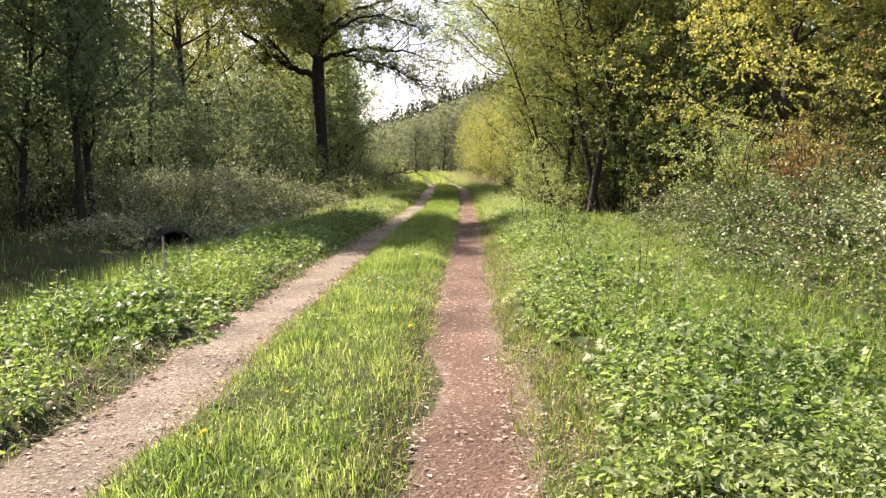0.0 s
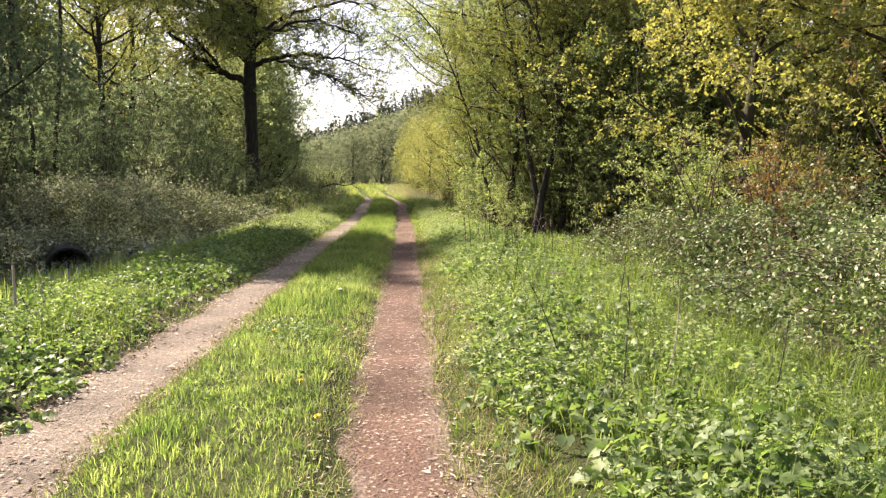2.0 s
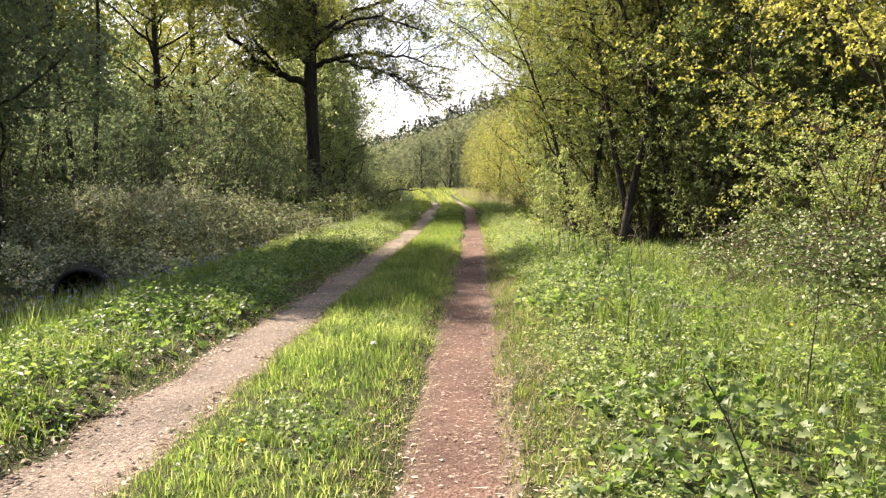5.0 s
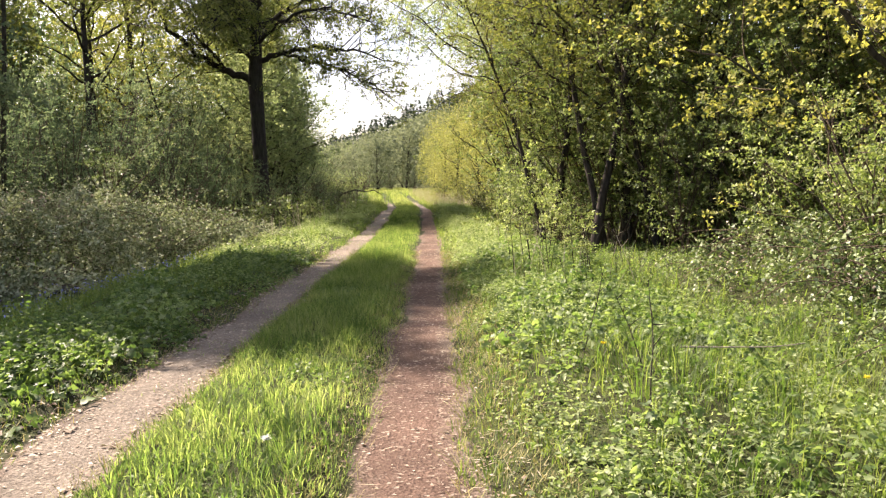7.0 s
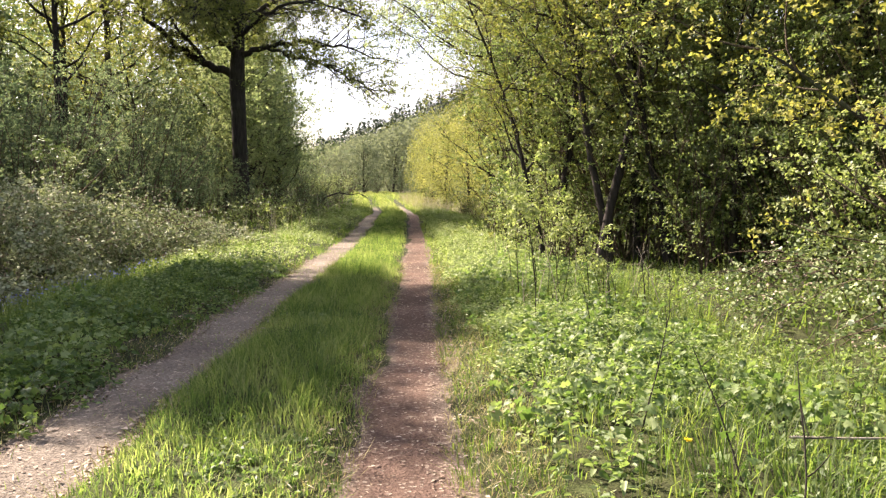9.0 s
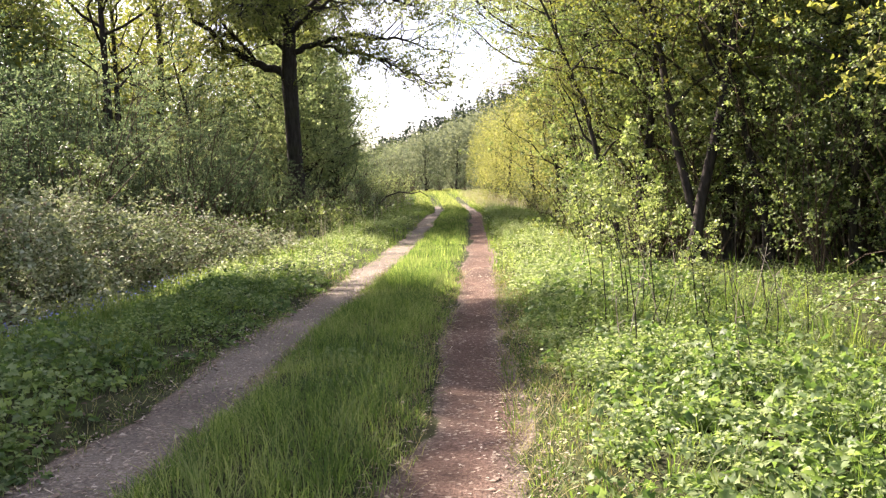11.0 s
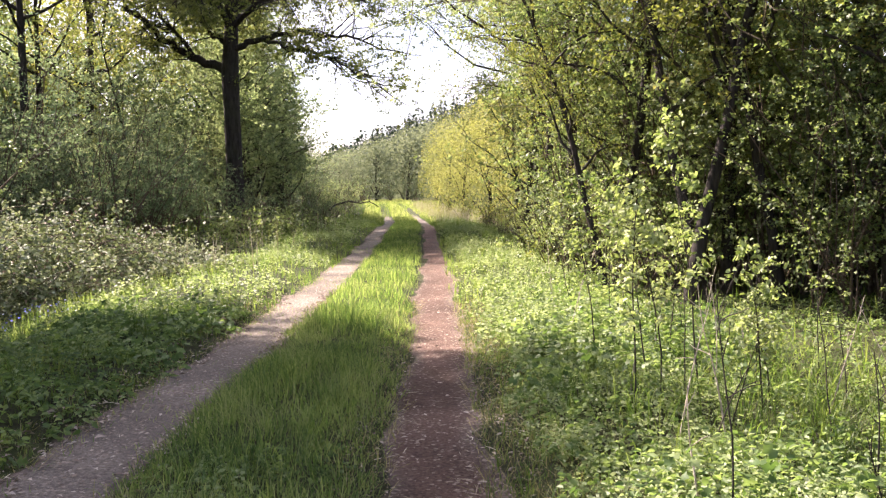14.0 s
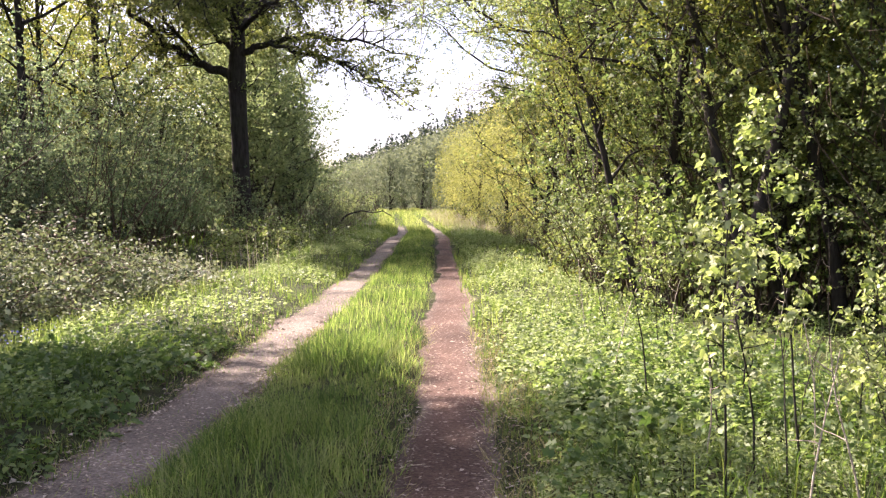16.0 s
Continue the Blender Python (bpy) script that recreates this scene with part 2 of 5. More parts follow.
# Tones lifted and held close together to paint in haze over distant trees.
HAZED_FAR_LEAF = leaf_material("hazed_far_leaves", [(0.119, 0.142, 0.0855), (0.162, 0.185, 0.114), (0.204, 0.228, 0.142)], through_gain=(1.15, 1.15, 0.9), translucent=0.35, patch=0.15, rough=0.8, sheen=0.05)
MOSSY = leaf_material("yellowed_grass", [(0.12, 0.12, 0.04), (0.20, 0.19, 0.07), (0.30, 0.27, 0.12), (0.42, 0.37, 0.20)], through_gain=(1.1, 1.05, 0.7), translucent=0.3, rough=0.8, sheen=0.1)
STRAW = leaf_material("dry_stalks", [(0.20, 0.15, 0.09), (0.34, 0.27, 0.18), (0.48, 0.41, 0.29), (0.60, 0.54, 0.42)], through_gain=(1, 1, 0.9), translucent=0.15, rough=0.7)
LITTER = leaf_material("dry_litter", [(0.07, 0.045, 0.03), (0.16, 0.11, 0.08), (0.28, 0.215, 0.16), (0.46, 0.39, 0.31)], through_gain=(1, 1, 0.9), translucent=0.1, rough=0.8)
BLUE = leaf_material("blue_petals", [(0.12, 0.14, 0.38), (0.18, 0.20, 0.50), (0.28, 0.30, 0.60)], through_gain=(1, 1, 1.2))
YELLOW_PETAL = leaf_material("yellow_petals", [(0.70, 0.58, 0.03), (0.80, 0.68, 0.05)], through_gain=(1, 0.9, 0.4), translucent=0.2)
WHITE_PETAL = leaf_material("white_petals", [(0.70, 0.72, 0.66), (0.80, 0.80, 0.76)], through_gain=(1, 1, 0.9), translucent=0.3)
OAK_BARK = bark_material("oak_bark", (0.016, 0.013, 0.011), (0.06, 0.05, 0.042), 7.0, 0.2)
BARK = bark_material("woodland_bark", (0.016, 0.013, 0.01), (0.07, 0.06, 0.045), 11.0, 0.6)
TWIG = bark_material("twig_bark", (0.05, 0.035, 0.025), (0.16, 0.12, 0.085), 30.0, 0.2)
DEAD = bark_material("dead_wood", (0.28, 0.22, 0.16), (0.52, 0.45, 0.36), 30.0)
PIPE = bark_material("black_pipe", (0.008, 0.008, 0.008), (0.02, 0.02, 0.02), 12.0, 0.1)


# ---- mesh helpers ----
def mesh_of(name, verts, faces, smooth=False):
    """A mesh of quads or triangles from arrays."""
    verts, faces = np.asarray(verts, np.float32).reshape(-1, 3), np.asarray(faces, np.int32)
    k = faces.shape[-1]
    faces = faces.reshape(-1, k)
    me = bpy.data.meshes.new(name)
    me.vertices.add(len(verts))
    me.vertices.foreach_set("co", verts.ravel())
    me.loops.add(len(faces) * k)
    me.loops.foreach_set("vertex_index", faces.ravel())
    me.polygons.add(len(faces))
    me.polygons.foreach_set("loop_start", np.arange(0, len(faces) * k, k, dtype=np.int32))
    if smooth:
        me.polygons.foreach_set("use_smooth", np.ones(len(faces), bool))
    me.update()
    me.validate()
    return me


def part(name, me, mat, parent, label="", kind=""):
    ob = new(name, me)
    if mat and not me.materials:
        me.materials.append(mat)
    ob.parent = parent
    return tagged(ob, label=label, kind=kind)


def thing(name, m, label, category, group=""):
    ob = new(name)
    ob.empty_display_size = 0.2
    ob.matrix_world = m
    return tagged(ob, label=label, category=category, group=group)


def unit(v):
    return v / np.maximum(np.linalg.norm(v, axis=-1, keepdims=True), 1e-9)


def leaf_quads(rng, at, length, ratio=0.6, heading=None, droop=0.5, flat=0.6, fold=0.15, full=False, small=False):
    """One folded leaf at each place. heading: the way each one points; flat: how much they lie level."""
    n = len(at)
    size = length * rng.uniform(0.65, 1.3, (n, 1))
    d = unit(rng.normal(size=(n, 3)) * (1, 1, 0.6)) if heading is None else unit(heading + rng.normal(size=(n, 3)) * 0.25)
    d = unit(d - (0, 0, droop * 0.5))
    nrm = unit(rng.normal(size=(n, 3)) * (1 - flat) + np.array((0, 0, 1.0)) * flat)
    s = unit(np.cross(d, nrm))
    nrm = np.cross(s, d)
    mid = at + d * size * 0.42
    w = s * size * ratio * 0.5
    lift = nrm * size * fold
    if small:  # a plain pointed blade
        v = np.stack([at + w * 1.15 + d * size * 0.2, at - w * 1.15 + d * size * 0.25, at + d * size], 1)
        return v.reshape(-1, 3), np.arange(n * 3).reshape(n, 3)
    if full:  # a rounder blade of two halves with a drooping tip
        tip = at + d * size - (0, 0, 1) * size * 0.12
        low, high = at + d * size * 0.22, at + d * size * 0.66
        v = np.stack([at, low + w * 0.9 + lift, high + w * 0.8 + lift * 0.7, tip, high - w * 0.8 + lift * 0.7, low - w * 0.9 + lift], 1)
        q = np.arange(n)[:, None] * 6
        return v.reshape(-1, 3), np.concatenate([q + (0, 3, 2, 1), q + (0, 5, 4, 3)])
    v = np.stack([at, mid + w + lift, at + d * size, mid - w + lift], 1)
    return v.reshape(-1, 3), np.arange(n * 4).reshape(n, 4)


def lobed_quads(rng, at, length, heading, flat=0.5):
    """A jagged leaf with two pairs of side lobes at each place, folded along its rib and drooping at the tip."""
    n = len(at)
    size = np.asarray(length) * rng.uniform(0.6, 1.35, (n, 1))
    d = unit(heading + rng.normal(size=(n, 3)) * 0.3 - (0, 0, 0.2))
    nrm = unit(rng.normal(size=(n, 3)) * (1 - flat) + np.array((0, 0, 1.0)) * flat)
    side = unit(np.cross(d, nrm))
    nrm = np.cross(side, d)
    outline = [(0, 0, 0), (0.36, 0, 0), (0.68, 0, -0.04), (1, 0, -0.2)]
    for sign in (1, -1):
        outline += [(0.22, 0.44 * sign, 0.1), (0.44, 0.17 * sign, 0.05), (0.66, 0.42 * sign, 0.04), (0.84, 0.13 * sign, -0.08)]
    v = np.stack([at + size * (d * a + side * b * rng.uniform(0.8, 1.15, (n, 1)) + nrm * c) for a, b, c in outline], 1)
    q = np.arange(n)[:, None] * 12
    quads = [q + k for k in ((0, 1, 5, 4), (1, 2, 6, 5), (2, 3, 7, 6), (0, 8, 9, 1), (1, 9, 10, 2), (2, 10, 11, 3))]
    return v.reshape(-1, 3), np.concatenate(quads)


def leaf_mesh(name, *args, **kw):
    return mesh_of(name, *leaf_quads(*args, **kw))


def tubes(name, runs, sides=6, smooth=True):
    """One mesh of tapering round tubes; runs: (points, radii, sides)."""
    verts, quads, base = [], [], 0
    for run in runs:
        pts, radii = np.asarray(run[0], float), np.asarray(run[1], float)
        k = run[2] if len(run) > 2 else sides
        t = unit(np.gradient(pts, axis=0))
        ref = np.array((0.0, 0.0, 1.0)) if abs(t[:, 2]).mean() < 0.8 else np.array((1.0, 0.0, 0.0))
        a = unit(np.cross(t, ref))
        b = np.cross(t, a)
        ang = np.linspace(0, 2 * np.pi, k, endpoint=False)
        ring = pts[:, None] + radii[:, None, None] * (np.cos(ang)[None, :, None] * a[:, None] + np.sin(ang)[None, :, None] * b[:, None])
        verts.append(ring.reshape(-1, 3))
        i, j = np.meshgrid(np.arange(len(pts) - 1), np.arange(k), indexing="ij")
        j2 = (j + 1) % k
        quads.append((np.stack([i * k + j, i * k + j2, (i + 1) * k + j2, (i + 1) * k + j], -1) + base).reshape(-1, 4))
        base += len(pts) * k
    return mesh_of(name, np.concatenate(verts), np.concatenate(quads), smooth)


def bent(rng, start, way, length, n=6, wander=0.12, lift=0.0):
    """Points of a branch that wanders; lift bends it upwards (or down)."""
    p, d = np.array(start, float), unit(np.array(way, float))
    pts, step = [p.copy()], length / (n - 1)
    for _ in range(n - 1):
        d = unit(d + rng.normal(size=3) * wander + (0, 0, lift * step / max(length, 0.1) * 2))
        p = p + d * step
        pts.append(p.copy())
    return np.array(pts)


# ---- the lie of the land ----
TRACK_Y = (-40.0, 5.4, 12.0, 16.0, 20.0, 24.4, 34.0, 50.0, 62.0, 90.0, 110.0, 400.0)
TRACK_X = (1.9, 0.0, -0.28, -0.38, -0.52, -0.65, -1.0, -1.8, -2.6, -5.6, -8.4, -45.0)


def track_x(y):
    """The middle of the track's eastern rut."""
    return np.interp(y, TRACK_Y, TRACK_X)


def ragged(x, y, size=0.09):
    """How far the grass creeps over or back from a rut's edge at a place."""
    return size * (waves(x * 0.6, y, 1.1, 71) + 0.6 * waves(x, y, 4.2, 72))


def soft_step(a, b, v):
    u = np.clip((v - a) / (b - a), 0, 1)
    return u * u * (3 - 2 * u)


def waves(x, y, k, seed):
    r = np.random.default_rng(seed)
    total = 0
    for i in range(5):
        a, ph = r.uniform(0, 6.28, 2)
        f = k * (1.5 ** i)
        total = total + np.sin((x * np.cos(a) + y * np.sin(a)) * f + ph) / (1.35 ** i)
    return total / 2.5


def ground_z(x, y):
    x, y = np.asarray(x, float), np.asarray(y, float)
    d = x - track_x(y)
    z = 0.075 * np.exp(-((d + 0.93) / 0.56) ** 8)
    z = z + 0.05 * soft_step(0.34, 0.6, d) - 0.22 * soft_step(1.2, 3.2, d)
    z = z + 0.08 * soft_step(-2.26, -2.48, d) + 0.05 * soft_step(-2.5, -3.0, d) - 0.45 * soft_step(-3.8, -5.6, d) + 0.35 * soft_step(-6.5, -9.5, d)
    z = z + 0.02 * waves(x, y, 2.2, 3) * soft_step(0.2, 0.6, np.abs(d + 0.93) - 0.3) + 0.012 * waves(x, y, 5.0, 5)
    hill = soft_step(150, 300, y) * np.clip(0.36 * x + 22.0, 1.0, 40.0)
    z = z + 0.26 * np.exp(-((y - 49) / 8.5) ** 2) * soft_step(16, 8, np.abs(d))
    return z + 1.2 * soft_step(50, 125, y) + hill


def build_ground():
    xs = np.concatenate([np.linspace(-900, -60, 12), np.linspace(-50, -9, 22), np.linspace(-8, -4.4, 19), np.arange(-4.3, 2.2, 0.1), np.linspace(2.3, 8, 24), np.linspace(10, 60, 20), np.linspace(90, 900, 10)])
    ys = np.concatenate([np.linspace(-300, -10, 10), np.linspace(-5, 3, 10), np.arange(3.4, 30, 0.2), np.arange(30, 62, 0.8), np.linspace(63, 130, 45), np.linspace(140, 900, 30)])
    gx, gy = np.meshgrid(xs, ys)
    gx2 = gx + np.where(np.abs(gx) < 20, track_x(gy), 0)
    gz = ground_z(gx2, gy)
    nx = len(xs)
    i, j = np.meshgrid(np.arange(len(ys) - 1), np.arange(nx - 1), indexing="ij")
    quads = np.stack([i * nx + j, i * nx + j + 1, (i + 1) * nx + j + 1, (i + 1) * nx + j], -1)
    me = mesh_of("ground", np.stack([gx2, gy, gz], -1), quads, True)
    d = (gx2 - track_x(gy) + ragged(gx2, gy)).ravel()
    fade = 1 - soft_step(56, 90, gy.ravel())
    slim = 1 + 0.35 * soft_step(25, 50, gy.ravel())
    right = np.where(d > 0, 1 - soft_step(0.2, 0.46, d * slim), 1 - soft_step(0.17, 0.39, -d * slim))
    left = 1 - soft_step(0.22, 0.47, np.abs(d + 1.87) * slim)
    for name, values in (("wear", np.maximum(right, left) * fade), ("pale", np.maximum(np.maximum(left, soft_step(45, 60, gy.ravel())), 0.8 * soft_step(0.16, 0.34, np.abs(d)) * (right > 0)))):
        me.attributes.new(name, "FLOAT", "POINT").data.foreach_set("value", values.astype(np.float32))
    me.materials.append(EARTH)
    return tagged(new("ground", me), label="earth ground with two trodden gravel ruts", category="ground", kind="structure")


build_ground()


def stuff(name, me, mat, label, category):
    me.materials.append(mat)
    return tagged(new(name, me), label=label, category=category, kind="stuff")


# ---- grass and herbs ----
def spread(rng, n, d0, d1, y0, y1, power=1.0):
    y = y0 + (y1 - y0) * rng.uniform(size=n) ** power
    x = track_x(y) + rng.uniform(d0, d1, n)
    return x, y


def blades(rng, x, y, height, width, lean=0.5, two=True):
    """Grass blades as bent strips."""
    n = len(x)
    z = ground_z(x, y) - 0.01
    p = np.stack([x, y, z], -1)
    az = rng.uniform(0, 6.283, n)
    side = np.stack([np.cos(az), np.sin(az), np.zeros(n)], -1)
    bend = np.stack([-np.sin(az), np.cos(az), np.zeros(n)], -1) * rng.uniform(-1, 1, (n, 1)) * lean
    h = np.asarray(height).reshape(-1, 1) * np.ones((n, 1))
    w = np.asarray(width).reshape(-1, 1) * np.ones((n, 1)) * 0.5
    up = np.array((0, 0, 1.0))
    m = p + up * h * 0.6 + bend * h * 0.3
    t = p + up * h + bend * h * 0.95
    if two:
        v = np.stack([p - side * w, p + side * w, m + side * w * 0.8, m - side * w * 0.8, t + side * w * 0.12, t - side * w * 0.12], 1)
        q = np.arange(n)[:, None] * 6
        quads = np.concatenate([q + (0, 1, 2, 3), q + (3, 2, 4, 5)])
    else:
        v = np.stack([p - side * w, p + side * w, t + side * w * 0.2, t - side * w * 0.2], 1)
        quads = np.arange(n * 4).reshape(n, 4)
    return v.reshape(-1, 3), quads


def join(*pairs):
    verts, quads, base = [], [], 0
    for v, q in pairs:
        verts.append(v)
        quads.append(q + base)
        base += len(v)
    return np.concatenate(verts), np.concatenate(quads)


def strip_height(x, y, low, high, seed):
    return low + (high - low) * np.clip(0.5 + 0.5 * waves(x, y, 1.6, seed), 0, 1)


def keep(rng, x, y, chance):
    ok = rng.uniform(size=len(x)) < chance
    return x[ok], y[ok]


def tufted(rng, x, y, k, loose):
    """Turn each place into a tuft of k blades; gives the blades' places and the way each one leans."""
    off = rng.normal(size=(len(x), k, 2)) * loose
    bx, by = (x[:, None] + off[..., 0]).ravel(), (y[:, None] + off[..., 1]).ravel()
    wind = rng.normal(size=(len(x), 1, 2)) * 0.5
    lean = (off / loose * 0.45 + wind).reshape(-1, 2)
    return bx, by, lean


def tuft_blades(rng, x, y, height, width, k=9, loose=0.025, stiff=1.0):
    """Tufts of bent blades: each is two strips, wide at the foot and pointed."""
    h = np.repeat(height, k) * rng.uniform(0.45, 1.25, len(x) * k)
    x, y, lean = tufted(rng, x, y, k, loose)
    n = len(x)
    p = np.stack([x, y, ground_z(x, y) - 0.012], -1)
    az = np.arctan2(lean[:, 1], lean[:, 0]) + rng.normal(size=n) * 0.5
    side = np.stack([-np.sin(az), np.cos(az), np.zeros(n)], -1) * (width * rng.uniform(0.6, 1.3, n) * 0.5)[:, None]
    bend = np.concatenate([lean, np.zeros((n, 1))], 1) / stiff
    up, h = np.array((0, 0, 1.0)), h[:, None]
    m = p + (up * 0.62 + bend * 0.38) * h
    t = p + (up * 0.92 + bend * 1.15) * h
    v = np.stack([p - side, p + side, m + side * 0.8, m - side * 0.8, t + side * 0.1, t - side * 0.1], 1)
    q = np.arange(n)[:, None] * 6
    return v.reshape(-1, 3), np.concatenate([q + (0, 1, 2, 3), q + (3, 2, 4, 5)])


def pocket(x, y):
    """Where tall grass takes the place of the herbs on the eastern verge."""
    d = x - track_x(y)
    return np.exp(-((d - 2.55) / 0.8) ** 4 - ((y - 11.2) / 3.6) ** 4) + 0.7 * np.exp(-((d - 2.5) / 0.6) ** 4 - ((y - 21.5) / 2.2) ** 4)


def build_grass():
    rng = np.random.default_rng(11)
    sets = []
    # the strip between the ruts
    x, y = spread(rng, 6600, -1.62, -0.26, 3.6, 25, 1.1)
    d = np.abs(x - track_x(y) + 0.93 + ragged(x, y))
    x, y = keep(rng, x, y, 0.08 + 0.92 * soft_step(0.74, 0.55, d))
    d = np.abs(x - track_x(y) + 0.93 + ragged(x, y))
    tall = strip_height(x, y, 0.04, 0.17, 21) * (0.4 + 0.6 * soft_step(0.66, 0.3, d)) * (0.8 + 0.75 * soft_step(11, 17, y))
    sets.append(tuft_blades(rng, x, y, tall, 0.0055, 8, 0.028, 1.4))
    x, y = spread(rng, 16000, -1.58, -0.28, 3.6, 25, 1.3)
    d = np.abs(x - track_x(y) + 0.93 + ragged(x, y))
    x, y = keep(rng, x, y, soft_step(0.74, 0.58, d))
    sets.append(blades(rng, x, y, rng.uniform(0.03, 0.085, len(x)), 0.006, 1.3, False))
    x, y = spread(rng, 26000, -1.56, -0.3, 25, 70, 1.3)
    d = np.abs(x - track_x(y) + 0.93 + ragged(x, y))
    x, y = keep(rng, x, y, 0.06 + 0.94 * soft_step(0.66, 0.46, d))
    sets.append(blades(rng, x, y, strip_height(x, y, 0.05, 0.17, 21) * rng.uniform(0.5, 1.4, len(x)), 0.009, 0.9, False))
    # thin moss and grass creeping over the shaded rut
    x, y = spread(rng, 30000, -2.5, -1.42, 14, 40)
    d = x - track_x(y) + 1.87
    x, y = keep(rng, x, y, (0.12 + 0.88 * soft_step(0.1, 0.42, np.abs(d))) * soft_step(-0.3, 0.45, waves(x, y, 1.5, 23)) * soft_step(13, 19, y))
    sets.append(blades(rng, x, y, rng.uniform(0.015, 0.06, len(x)), 0.006, 1.6, False))
    stuff("strip_grass", mesh_of("strip_grass", *join(*sets)), GRASS, "lush green grass on the strip between the ruts", "grass")
    # verges
    sets = []
    x, y = spread(rng, 3000, 0.24, 3.6, 3.6, 26)
    d = x - track_x(y) + ragged(x, y, 0.1)
    x, y = keep(rng, x, y, 0.1 + 0.9 * soft_step(0.22, 0.36, d))
    d = x - track_x(y) + ragged(x, y, 0.1)
    tall = strip_height(x, y, 0.10, 0.36, 31) * (0.16 + 0.84 * soft_step(0.45, 1.2, d)) * (1 + 0.15 * soft_step(1.8, 2.6, d))
    sets.append(tuft_blades(rng, x, y, tall, 0.006, 7, 0.035, 1.2))
    x, y = spread(rng, 1500, 0.26, 0.8, 3.6, 26)
    sets.append(tuft_blades(rng, x, y, rng.uniform(0.03, 0.13, len(x)), 0.0055, 7, 0.03, 1.3))
    x, y = spread(rng, 1500, 1.4, 3.5, 7, 25)
    x, y = keep(rng, x, y, pocket(x, y))
    sets.append(tuft_blades(rng, x, y, rng.uniform(0.12, 0.34, len(x)), 0.005, 8, 0.05, 1.4))
    x, y = spread(rng, 11000, 0.2, 3.0, 26, 70)
    sets.append(blades(rng, x, y, strip_height(x, y, 0.1, 0.3, 31) * rng.uniform(0.6, 1.3, len(x)), 0.011, 0.9, False))
    x, y = spread(rng, 2600, -4.7, -2.15, 5, 26)
    d = x - track_x(y) + ragged(x, y, 0.1)
    x, y = keep(rng, x, y, 0.1 + 0.9 * soft_step(-2.14, -2.32, d))
    d = x - track_x(y) + ragged(x, y, 0.1)
    tall = strip_height(x, y, 0.08, 0.30, 41) * (0.35 + 0.65 * soft_step(-2.2, -2.9, d))
    sets.append(tuft_blades(rng, x, y, tall, 0.006, 7, 0.035, 1.2))
    x, y = spread(rng, 11000, -5.2, -2.12, 26, 70)
    sets.append(blades(rng, x, y, strip_height(x, y, 0.08, 0.28, 41) * rng.uniform(0.6, 1.3, len(x)), 0.011, 0.9, False))
    # the ground further from the track
    x = np.concatenate([rng.uniform(-22, -5, 9000), rng.uniform(2.2, 14, 9000)])
    y = rng.uniform(4, 50, 18000)
    sets.append(blades(rng, x, y, rng.uniform(0.1, 0.35, len(x)), 0.02, 0.9, False))
    x, y = rng.uniform(-32, -5, 9000), rng.uniform(45, 100, 9000)
    sets.append(blades(rng, x, y, rng.uniform(0.15, 0.5, len(x)), 0.04, 0.9, False))
    stuff("verge_grass", mesh_of("verge_grass", *join(*sets)), VERGE_GRASS, "green grass along the verges of the track", "grass")
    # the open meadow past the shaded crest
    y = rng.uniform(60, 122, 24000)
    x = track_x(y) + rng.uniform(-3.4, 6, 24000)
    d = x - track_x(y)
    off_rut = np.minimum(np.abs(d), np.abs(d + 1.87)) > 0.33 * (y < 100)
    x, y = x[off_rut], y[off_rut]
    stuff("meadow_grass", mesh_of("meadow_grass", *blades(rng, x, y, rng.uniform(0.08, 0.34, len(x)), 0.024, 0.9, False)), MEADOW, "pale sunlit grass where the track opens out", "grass")


